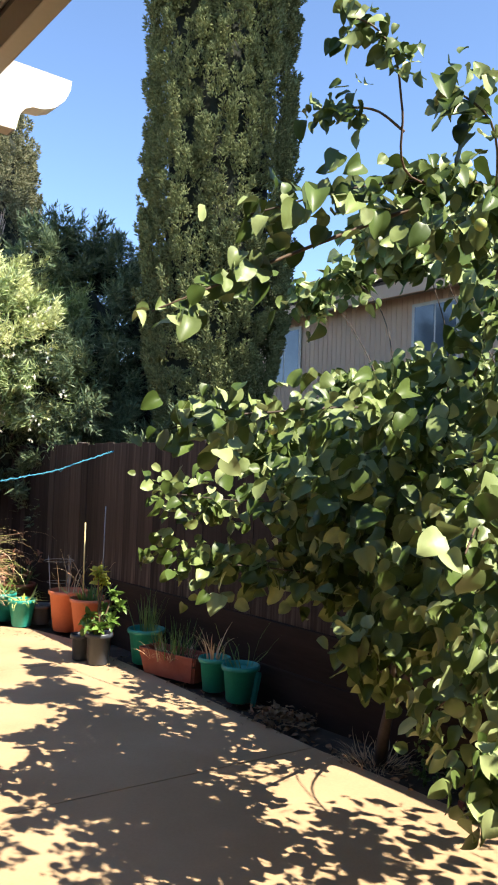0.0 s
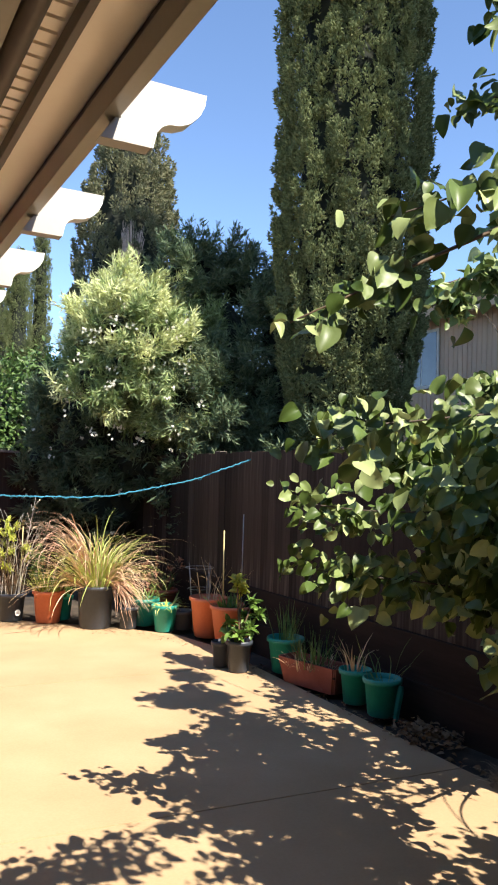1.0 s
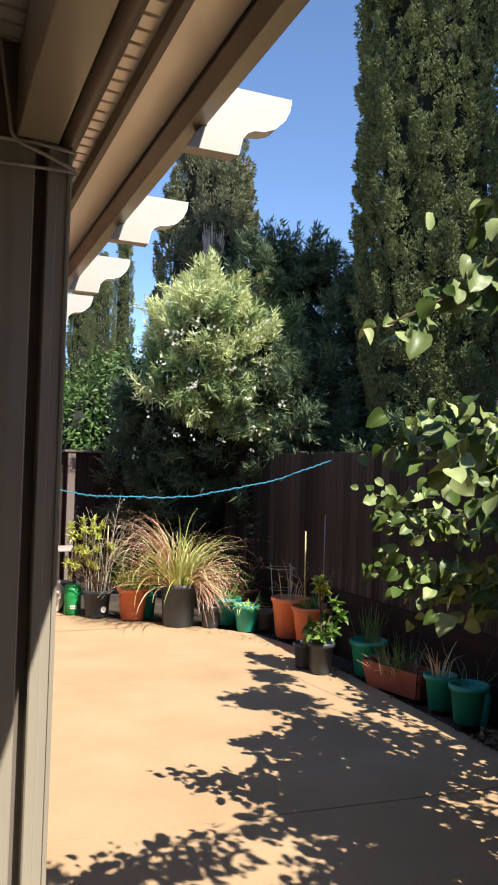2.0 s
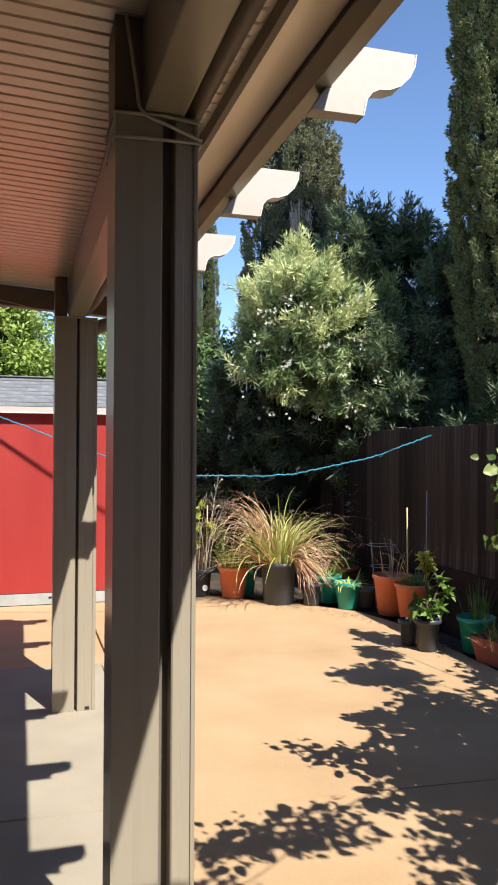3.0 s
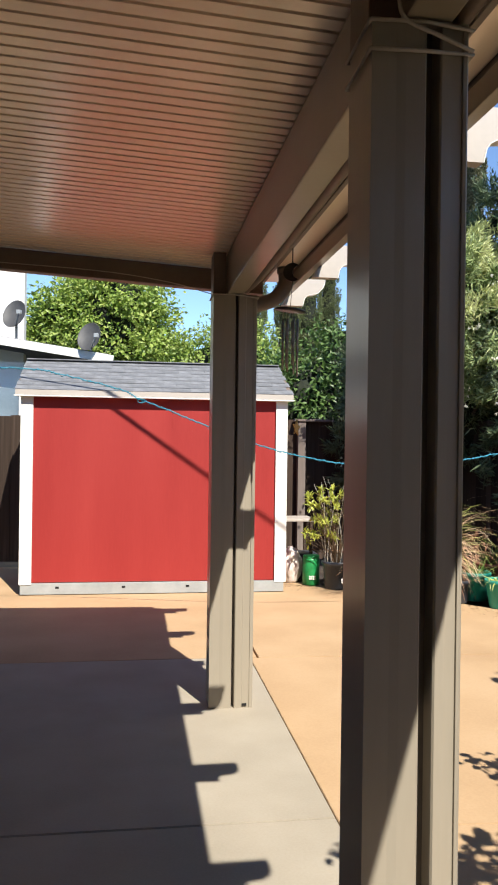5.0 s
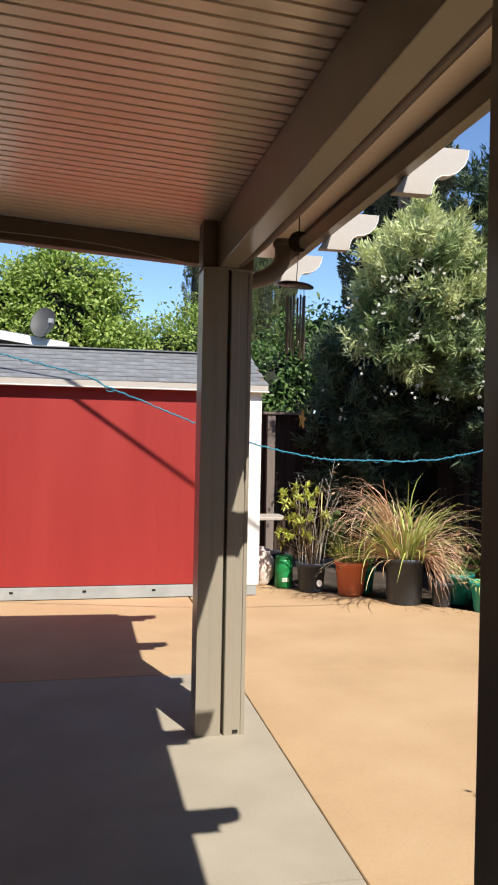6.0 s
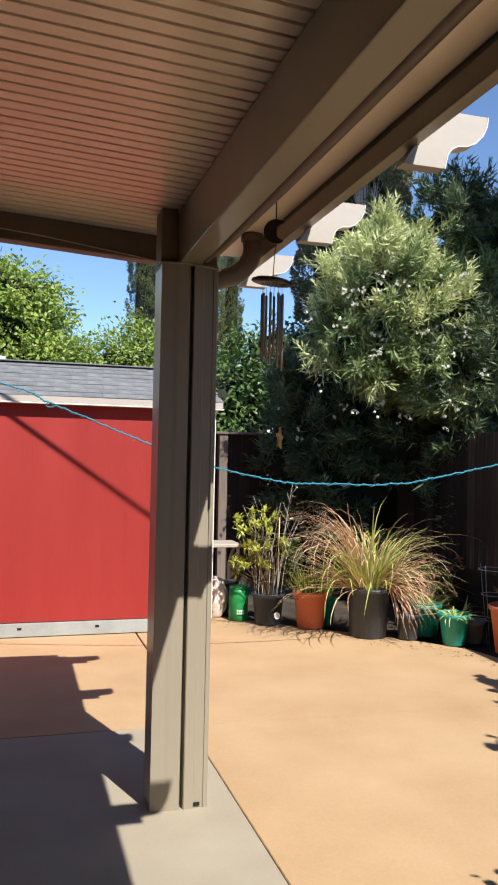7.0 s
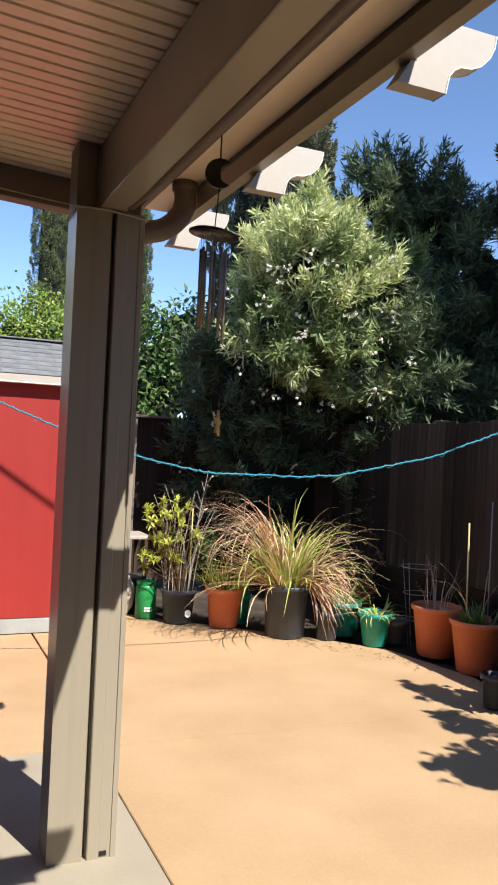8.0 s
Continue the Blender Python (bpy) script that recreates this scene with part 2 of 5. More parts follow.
def box(bm, lo, hi, bevel=0.0):
    c = [(a + b) / 2 for a, b in zip(lo, hi)]
    s = [abs(b - a) for a, b in zip(lo, hi)]
    made = bmesh.ops.create_cube(bm, size=1, matrix=Matrix.Translation(c) @ Matrix.Diagonal((*s, 1)))
    if bevel:
        es = list({e for v in made["verts"] for e in v.link_edges})
        bmesh.ops.bevel(bm, geom=es, offset=bevel, segments=2, affect="EDGES", profile=0.6)
    return bm


def boxed(lo, hi, bevel=0.0):
    return box(bmesh.new(), lo, hi, bevel)


def prism(outline, z0, z1, bevel=0.0):
    """An upright block over an outline of (x, y)."""
    bm = bmesh.new()
    f = bm.faces.new([bm.verts.new((x, y, z0)) for x, y in outline])
    made = bmesh.ops.extrude_face_region(bm, geom=[f])
    bmesh.ops.translate(bm, verts=[v for v in made["geom"] if isinstance(v, bmesh.types.BMVert)], vec=(0, 0, z1 - z0))
    bmesh.ops.recalc_face_normals(bm, faces=bm.faces)
    if bevel:
        top = [e for e in bm.edges if all(abs(v.co.z - z1) < 1e-6 for v in e.verts)]
        bmesh.ops.bevel(bm, geom=top, offset=bevel, segments=2, affect="EDGES")
    return bm


def lathe(profile, seg=28, wobble=0.0, seed=0):
    """A body of revolution from (radius, height) pairs, open where the radius is not 0."""
    rnd = random.Random(seed)
    ph = [rnd.uniform(0, 6.28) for _ in range(3)]
    bm = bmesh.new()
    rings = []
    for r, z in profile:
        ring = []
        for i in range(seg):
            a = 2 * math.pi * i / seg
            k = 1 + wobble * (math.sin(2 * a + ph[0]) + 0.5 * math.sin(3 * a + ph[1]))
            ring.append(bm.verts.new((r * k * math.cos(a), r * k * math.sin(a), z)))
        rings.append(ring)
    for a, b in zip(rings, rings[1:]):
        for i in range(seg):
            bm.faces.new((a[i], a[(i + 1) % seg], b[(i + 1) % seg], b[i]))
    bmesh.ops.remove_doubles(bm, verts=bm.verts, dist=1e-5)
    bmesh.ops.recalc_face_normals(bm, faces=bm.faces)
    return bm


def tube_data(path, radii, sides=7):
    """Vertices and faces of a tapered tube along a path."""
    pts = [Vector(p) for p in path]
    vs, fs = [], []
    up = Vector((0.31, 0.17, 0.93))
    for i, p in enumerate(pts):
        d = (pts[min(i + 1, len(pts) - 1)] - pts[max(i - 1, 0)]).normalized()
        a = d.cross(up)
        if a.length < 0.05:
            a = d.cross(Vector((1, 0, 0)))
        a.normalize()
        b = d.cross(a)
        for k in range(sides):
            t = 2 * math.pi * k / sides
            vs.append(tuple(p + (a * math.cos(t) + b * math.sin(t)) * radii[i]))
    for i in range(len(pts) - 1):
        for k in range(sides):
            fs.append((i * sides + k, i * sides + (k + 1) % sides, (i + 1) * sides + (k + 1) % sides, (i + 1) * sides + k))
    fs.append(tuple(range(sides))[::-1])
    fs.append(tuple((len(pts) - 1) * sides + k for k in range(sides)))
    return vs, fs


def tube(name, path, radii, material, parent=None, label="", sides=7):
    if not hasattr(radii, "__len__"):
        radii = [radii] * len(path)
    vs, fs = tube_data(path, radii, sides)
    return meshed(name, vs, fs, material, parent, label, True)


def joined(sets):
    """One list of vertices and one of faces out of several."""
    vs, fs = [], []
    for v, f in sets:
        o = len(vs)
        vs += list(v)
        fs += [tuple(i + o for i in g) for g in f]
    return vs, fs


def smooth_path(nodes, steps=5):
    """A Catmull-Rom curve through a few nodes."""
    n = [Vector(p) for p in nodes]
    n = [n[0] * 2 - n[1]] + n + [n[-1] * 2 - n[-2]]
    out = []
    for i in range(1, len(n) - 2):
        for k in range(steps):
            t = k / steps
            a, b, c, d = n[i - 1], n[i], n[i + 1], n[i + 2]
            out.append(0.5 * (2 * b + (c - a) * t + (2 * a - 5 * b + 4 * c - d) * t * t + (3 * b - a - 3 * c + d) * t ** 3))
    return out + [n[-2]]


# leaf shapes: (along, across, out of plane) for a leaf 1 long and 1 wide, and faces
BROAD = ([(0, 0, 0), (0.10, 0.30, 0.10), (0.42, 0.50, 0.20), (0.78, 0.26, 0.08), (1, 0, -0.16), (0.78, -0.26, 0.08), (0.42, -0.50, 0.20), (0.10, -0.30, 0.10), (0.42, 0, 0.03), (0.75, 0, -0.05)],
         [(0, 8, 2, 1), (8, 9, 3, 2), (9, 4, 3), (0, 7, 6, 8), (8, 6, 5, 9), (9, 5, 4)])


def fine_leaf(seed):
    """An ovate, pointed leaf with a folded midrib, a curled tip and a wavy edge."""
    rr = random.Random(seed)
    fold, curl, wave = rr.uniform(0.1, 0.9), rr.uniform(-0.1, 0.5), rr.uniform(0.02, 0.07)
    vs, fs, n = [], [], 7
    for i in range(n + 1):
        u = i / n
        half = 0.50 * math.sin(math.pi * min(1, u ** 0.72 * 1.0)) ** 0.68 if 0 < i < n else 0.0
        for j in (-1, -0.5, 0, 0.5, 1):
            z = fold * (abs(j) * half) ** 1.2 - curl * u * u + wave * math.sin(u * 9 + j * 2 + seed) * abs(j)
            vs.append((u - 0.06 * abs(j) * (u < 0.3), j * half, z))
    for i in range(n):
        for j in range(4):
            a = i * 5 + j
            fs.append((a, a + 1, a + 6, a + 5))
    return vs, fs


LANCE = ([(0, 0, 0), (0.4, 0.5, 0.12), (0.4, 0, 0), (0.4, -0.5, 0.12), (1, 0, -0.08)], [(0, 2, 1), (0, 3, 2), (1, 2, 4), (2, 3, 4)])
SPRAY = ([(0, 0, 0), (0.45, 0.42, 0.0), (0.45, 0, 0.3), (0.45, -0.42, 0.0), (1, 0, 0.02)], [(0, 2, 1), (0, 3, 2), (1, 2, 4), (2, 3, 4)])


def leaves(points, ahead, normal, length, width, shape):
    """Leaves of one shape at many places, as arrays of vertices and faces."""
    tv, tf = np.array(shape[0], float), shape[1]
    ahead = ahead / np.maximum(np.linalg.norm(ahead, axis=1, keepdims=True), 1e-6)
    side = np.cross(normal, ahead)
    side /= np.maximum(np.linalg.norm(side, axis=1, keepdims=True), 1e-6)
    up = np.cross(ahead, side)
    L, W = np.asarray(length)[:, None, None], np.asarray(width)[:, None, None]
    v = points[:, None, :] + ahead[:, None, :] * tv[None, :, 0:1] * L + side[:, None, :] * tv[None, :, 1:2] * W + up[:, None, :] * tv[None, :, 2:3] * W
    k = len(tv)
    faces = [tuple(i * k + j for j in f) for i in range(len(points)) for f in tf]
    return v.reshape(-1, 3).tolist(), faces


def unit_random(rng, n):
    v = rng.normal(size=(n, 3))
    return v / np.linalg.norm(v, axis=1, keepdims=True)


# ---- ground and slabs ----
def ground_sheet():
    bm = bmesh.new()
    n = 60
    grid = [-400, -120, -40, -14] + [-9 + 0.4 * i for i in range(60)] + [16, 22, 40, 120, 400]
    rows = []
    for y in grid:
        row = []
        for x in grid:
            near = -10 < x < 16 and -10 < y < 16
            z = -0.045 + (0.02 * noise.noise((x * 1.7, y * 1.7, 0)) if near else 0)
            row.append(bm.verts.new((x, y, z)))
        rows.append(row)
    for a, b in zip(rows, rows[1:]):
        for i in range(len(grid) - 1):
            bm.faces.new((a[i], a[i + 1], b[i + 1], b[i]))
    ob = new("ground", finish("ground", bm, SOIL, True))
    return tagged(ob, "bare dark soil under and around the patio", "ground", kind="structure")


ground_sheet()

grey_slab = thing("grey_patio", (0, 0, 0), "smooth grey concrete slab under the patio cover", "patio", kind="structure")
for y0, y1 in ((-4.0, -1.06), (-1.05, 1.49), (1.50, 4.03), (4.04, 6.55)):
    part("slab", prism([(-1.69, y0), (1.405, y0), (1.405, y1), (-1.69, y1)], -0.1, 0.0, 0.003), GREY, grey_slab)
tan_slab = thing("tan_patio", (0, 0, 0), "tan-stained concrete patio with scored joints", "patio", kind="structure")
part("slab", prism([(1.413, -4.0), (4.25, -4.0), (4.22, 1.0), (4.20, 3.80), (1.413, 3.95)], -0.1, -0.004, 0.003), TAN, tan_slab)
part("slab", prism([(1.413, 3.955), (4.20, 3.805), (4.24, 5.0), (4.26, 6.425), (1.413, 6.545)], -0.1, -0.004, 0.003), TAN, tan_slab)
part("slab", prism([(1.478, 6.55), (4.26, 6.43), (4.32, 7.1), (4.15, 7.9), (3.75, 8.4), (3.3, 8.8), (2.75, 9.3), (2.3, 9.75), (1.478, 9.75)], -0.1, -0.004, 0.003), TAN, tan_slab)
part("slab", prism([(-3.0, 6.57), (1.463, 6.57), (1.463, 10.9), (-3.0, 10.9)], -0.1, -0.004, 0.003), TAN, tan_slab)

# ---- patio cover ----
CEIL, BEAM_LOW, FALL = 2.717, 2.465, 0.058


def under(x):
    """Height of the sloping ceiling, which falls away from the house."""
    return CEIL - FALL * (x - 1.083)


def sloped(bm):
    """Lean a block with the fall of the cover; its heights are given as at the beam."""
    for v in bm.verts:
        v.co.z -= FALL * (v.co.x - 1.083)
    return bm


def ribbed_ceiling():
    """Ribbed pans running across the cover: flat lands with a narrow recessed seam every 68 mm."""
    vs, fs = [], []
    y, x0, x1 = -2.59, -1.69, 1.372
    while y < 5.93:
        for dy, up in ((0.0, 0.0), (0.052, 0.0), (0.053, 0.020), (0.067, 0.020)):
            vs += [(x0, y + dy, under(x0) + up), (x1, y + dy, under(x1) + up)]
        y += 0.068
    for i in range(0, len(vs) - 2, 2):
        fs.append((i, i + 1, i + 3, i + 2))
    return tagged(meshed("ceiling", vs, fs, CREAM), "cream ribbed aluminium patio ceiling with narrow seams", "ceiling", kind="structure")


ribbed_ceiling()
cover_roof = new("cover_roof", finish("cover_roof", sloped(boxed((-1.69, -4.0, CEIL + 0.022), (1.50, 6.02, CEIL + 0.034))), CREAM))
tagged(cover_roof, "flat metal top of the patio cover", "roof", kind="structure")

main_beam = thing("main_beam", (1.135, 5.5, BEAM_LOW), "taupe aluminium beam carrying the patio cover", "beam", kind="structure")
part("beam_side", boxed((-0.052, -9.5, 0), (0.052, 0.05, CEIL - BEAM_LOW - 0.006), 0.006), TAUPE, main_beam)
end_beam = thing("end_beam", (0.0, 0.0, 0.0), "taupe header across the cover's far end, shade put into its brown", "beam", kind="structure")
# header and lip: the beam's taupe, darkened to brown for shade
part("header", sloped(boxed((-1.69, 5.94, 2.575), (1.375, 6.015, CEIL - 0.004), 0.005)), BROWN_AND_SHADE, end_beam)
part("lip", sloped(boxed((-1.69, 5.925, 2.575), (1.375, 5.938, 2.592), 0.003)), BROWN_AND_SHADE, end_beam)

gutter = thing("gutter", (1.4, 6.0, 2.6), "cream and taupe metal gutter along the cover's edge", "gutter", kind="structure")
part("inner_lip", boxed((-0.026, -10.0, 0.048), (-0.004, 0, 0.096), 0.003), DARKTAUPE, gutter)
part("trough", boxed((-0.004, -10.0, 0.056), (0.112, 0, 0.080), 0.004), CREAM, gutter)
part("channel", boxed((0.113, -10.0, 0.032), (0.128, 0, 0.078), 0.003), DARKTAUPE, gutter)
part("fascia", boxed((0.104, -10.0, -0.046), (0.150, 0, 0.030), 0.004), TAUPE, gutter)
part("fascia_face", boxed((0.130, -10.0, 0.032), (0.150, 0, 0.087), 0.003), TAIL, gutter)


def rafter_tail(y):
    t = thing("rafter_tail", (1.551, y, 2.672), "off-white scroll-cut rafter tail on the gutter", "rafter tail", "rafter tails along the gutter")
    outline = [(0.001, 0), (0.239, 0), (0.235, -0.03), (0.221, -0.06), (0.194, -0.087), (0.164, -0.100), (0.134, -0.103), (0.113, -0.114), (0.098, -0.134), (0.088, -0.180), (-0.052, -0.180), (-0.014, -0.1195), (0.001, -0.1195)]
    bm = bmesh.new()
    f = bm.faces.new([bm.verts.new((x, -0.025, z)) for x, z in outline])
    made = bmesh.ops.extrude_face_region(bm, geom=[f])
    bmesh.ops.translate(bm, verts=[v for v in made["geom"] if isinstance(v, bmesh.types.BMVert)], vec=(0, 0.05, 0))
    bmesh.ops.recalc_face_normals(bm, faces=bm.faces)
    part("scroll", bm, TAIL, t)
    bm = bmesh.new()
    low = outline[1:10]
    rows = []
    for i, (x, z) in enumerate(low):
        a, b = low[max(0, i - 1)], low[min(len(low) - 1, i + 1)]
        n = Vector((b[1] - a[1], 0, a[0] - b[0])).normalized() * -0.003
        rows.append([bm.verts.new((x + k * n.x, y, z + k * n.z)) for k, y in ((0.2, -0.027), (1.2, -0.027), (1.2, 0.027), (0.2, 0.027))])
    for p, q in zip(rows, rows[1:]):
        for i in range(4):
            bm.faces.new((p[i], p[(i + 1) % 4], q[(i + 1) % 4], q[i]))
    bmesh.ops.recalc_face_normals(bm, faces=bm.faces)
    part("edge_strip", bm, WHITEP, t, "thin white edge strip")
    return t


tail = rafter_tail(2.30)
for k in (-6, -5, -4, -3, -2, -1, 1, 2, 3, 4):
    copy_thing(tail, pose(1.551, 2.30 + 0.914 * k, 2.672))


def cover_post(x, y, split, joint, right, category, label):
    """A post of two profiles side by side with a dark joint; widths from its left edge."""
    p = thing(category, (x, y, 0), label, "post", "posts of the patio cover")
    h = under(1.0) - 0.008
    step = split * 0.45
    outline = [(0, 0.003), (step, 0.003), (step + 0.02, 0.001), (split - 0.004, 0.0), (split, 0.004), (split, 0.175), (0, 0.175)]
    part("left_profile", prism(outline, 0.0, BEAM_LOW - 0.002), TAUPE, p)
    # plate coloured darker than the post for the shade beside the beam
    part("left_plate", boxed((0.0, 0.03, BEAM_LOW), (0.076, 0.175, h), 0.003), BROWN_AND_SHADE, p)
    w = right - joint
    outline = [(joint, 0.004), (joint + 0.004, 0.0), (joint + w * 0.4, 0.001), (joint + w * 0.43, 0.006), (right - w * 0.2, 0.006), (right - w * 0.18, 0.001), (right - 0.004, 0.0), (right, 0.004), (right, 0.175), (joint, 0.175)]
    part("right_profile", prism(outline, 0.0, BEAM_LOW - 0.002), TAUPE, p)
    part("web", boxed((split, 0.05, 0.0), (joint, 0.085, BEAM_LOW - 0.004)), DARKTAUPE, p)
    # solid dark block in place of an opening, its shade put into colour
    part("weep_hole", boxed((right - 0.062, -0.0015, 0.012), (right - 0.036, 0.006, 0.026)), HOLE, p)
    return p


cover_post(1.0, 5.45, 0.133, 0.150, 0.262, "cover_post", "taupe aluminium post with a boxed downspout beside it")
post_a = cover_post(1.013, 2.35, 0.118, 0.147, 0.209, "cover_post", "taupe twin-profile aluminium post with cord tied round it")
copy_thing(post_a, pose(1.013, -0.75, 0))


def cord_loop(name, y, z, droop, label):
    """A cord tied round a post, standing just proud of it."""
    x0, x1, y0, y1 = (1.007, 1.228, y - 0.006, y + 0.181) if y < 4 else (0.994, 1.268, y - 0.006, y + 0.181)
    path = [(x0, y0, z), (x0 + 0.12, y0, z + 0.004), (x1, y0, z + droop), (x1, y1, z + droop * 0.8), (x0 + 0.1, y1, z), (x0, y1, z - 0.004), (x0, y0, z)]
    return tagged(tube(name, path, 0.0042, CORD, sides=6), label, "cord")


cord_loop("cord", 2.35, 2.392, 0.004, "pale cord tied round the post")
cord_loop("cord", 2.35, 2.452, -0.006, "pale cord tied round the post")
tagged(tube("cord", smooth_path([(1.035, 2.343, 2.70), (1.062, 2.342, 2.53), (1.078, 2.342, 2.46), (1.15, 2.341, 2.43), (1.228, 2.342, 2.402)]), 0.0045, CORD, sides=6), "pale cord hanging down the post and wrapped across", "cord")
cord_loop("cord", 5.45, 2.456, -0.012, "pale cord tied round the post")
# a hanging end of cord at the far post
tagged(tube("cord", smooth_path([(0.99, 5.44, 2.455), (0.75, 5.86, 2.60), (0.3, 5.915, 2.665), (-0.5, 5.915, 2.70), (-1.4, 5.915, 2.76)]), 0.003, CORD, sides=5), "thin cord strung along the header", "cord")

conduit = thing("conduit", (1.218, 5.4, 2.475), "brown conduit run along the beam with thin wire", "conduit")
tube("pipe", [(0.005, -9.0, 0.03), (0.003, -2.2, 0.026), (0.006, -1.0, 0.022), (-0.002, -0.35, 0.018), (-0.03, 0.0, 0.01)], 0.025, BROWN_AND_SHADE, conduit, sides=12)
tube("wire", smooth_path([(-0.03, -9.0, 0.02), (-0.028, -5, 0.012), (-0.03, -2.4, 0.016), (-0.02, -1.2, 0.01), (-0.03, -0.5, 0.014), (-0.02, 0.0, -0.01)]), 0.0035, CORD, conduit, sides=5)

spout = thing("downspout", (1.45, 5.56, 2.62), "brown downspout elbow from gutter to post", "downspout")
tube("elbow", smooth_path([(0.0, 0, 0.03), (0.002, 0, -0.05), (-0.02, 0, -0.11), (-0.08, 0, -0.165), (-0.15, 0.0, -0.19), (-0.22, 0.0, -0.215)]), 0.045, BROWN_AND_SHADE, spout, sides=14)
tube("collar", [(0.0, 0, 0.04), (0.0, 0, 0.0)], 0.052, BROWN_AND_SHADE, spout, sides=14)


def wind_chime():
    w = thing("wind_chime", (1.375, 4.96, 2.6), "brown wind chime with tubes, discs and gold star hanging from gutter", "wind chime")
    tube("hook", [(0, 0, 0.03), (0, 0, -0.05)], 0.003, METAL, w, sides=6)
    bm = bmesh.new()
    moon = [(0.05 * math.cos(radians(a)), 0.05 * math.sin(radians(a))) for a in range(50, 311, 20)]
    moon += [(0.034 + 0.036 * math.cos(radians(a)), 0.036 * math.sin(radians(a))) for a in range(260, 99, -20)]
    f = bm.faces.new([bm.verts.new((x, -0.006, z - 0.10)) for x, z in moon])
    made = bmesh.ops.extrude_face_region(bm, geom=[f])
    bmesh.ops.translate(bm, verts=[v for v in made["geom"] if isinstance(v, bmesh.types.BMVert)], vec=(0, 0.012, 0))
    bmesh.ops.recalc_face_normals(bm, faces=bm.faces)
    bmesh.ops.transform(bm, matrix=pose(0, 0, 0, 0, 0, -18), verts=bm.verts)
    part("moon", bm, METAL, w, "dark crescent moon plate")
    tube("cord", [(0, 0, -0.05), (0.003, 0, -0.16)], 0.0018, METAL, w, sides=5)
    tube("cord", [(0, 0, -0.15), (-0.01, 0, -0.295)], 0.002, METAL, w, sides=5)
    bm = lathe([(0, 0.006), (0.070, 0.0), (0.085, -0.008), (0.085, -0.014), (0.0, -0.012)], 24)
    bmesh.ops.transform(bm, matrix=pose(-0.01, 0, -0.295, 4, 6, 0), verts=bm.verts)
    part("ring_plate", bm, METAL, w, "dark round tube holder", True)
    for i in range(8):
        a = i * math.pi / 4 + 0.3
        x, y = 0.042 * math.cos(a) - 0.01, 0.042 * math.sin(a)
        tube("string", [(x, y, -0.30), (x, y, -0.36)], 0.0012, CORD, w, sides=4)
        tube("chime_tube", [(x, y, -0.355), (x, y, -0.58 - 0.012 * i)], 0.0052, COPPER, w, sides=10)
    tube("sail_cord", [(-0.01, 0, -0.30), (0.037, -0.005, -0.89)], 0.0008, METAL, w, sides=4)
    bm = bmesh.new()
    outline = []
    for i in range(10):
        r = 0.046 if i % 2 == 0 else 0.020
        outline.append((r * math.sin(i * math.pi / 5), r * math.cos(i * math.pi / 5)))
    f = bm.faces.new([bm.verts.new((x, 0, z)) for x, z in outline])
    made = bmesh.ops.extrude_face_region(bm, geom=[f])
    bmesh.ops.translate(bm, verts=[v for v in made["geom"] if isinstance(v, bmesh.types.BMVert)], vec=(0, 0.008, 0))
    bmesh.ops.transform(bm, matrix=pose(0.035, -0.005, -0.935, 0, 8, 55), verts=bm.verts)
    bmesh.ops.recalc_face_normals(bm, faces=bm.faces)
    part("star", bm, GOLD, w, "gold wooden star")


wind_chime()

# unseen walls added where the house would stand, dark to hold back fill light
left_blocker = new("wall_house", finish("wall_house", boxed((-1.95, -4.2, -0.1), (-1.7, 8.6, 2.95)), BLOCK_WALL))
tagged(left_blocker, "unseen dark brown wall added beside the patio to cut fill light", "wall", kind="structure")
rear_blocker = new("wall_back", finish("wall_back", boxed((-1.69, -2.85, -0.1), (4.58, -2.6, 3.6)), BLOCK_WALL))
tagged(rear_blocker, "unseen dark brown wall added at the rear to cut fill light", "wall", kind="structure")


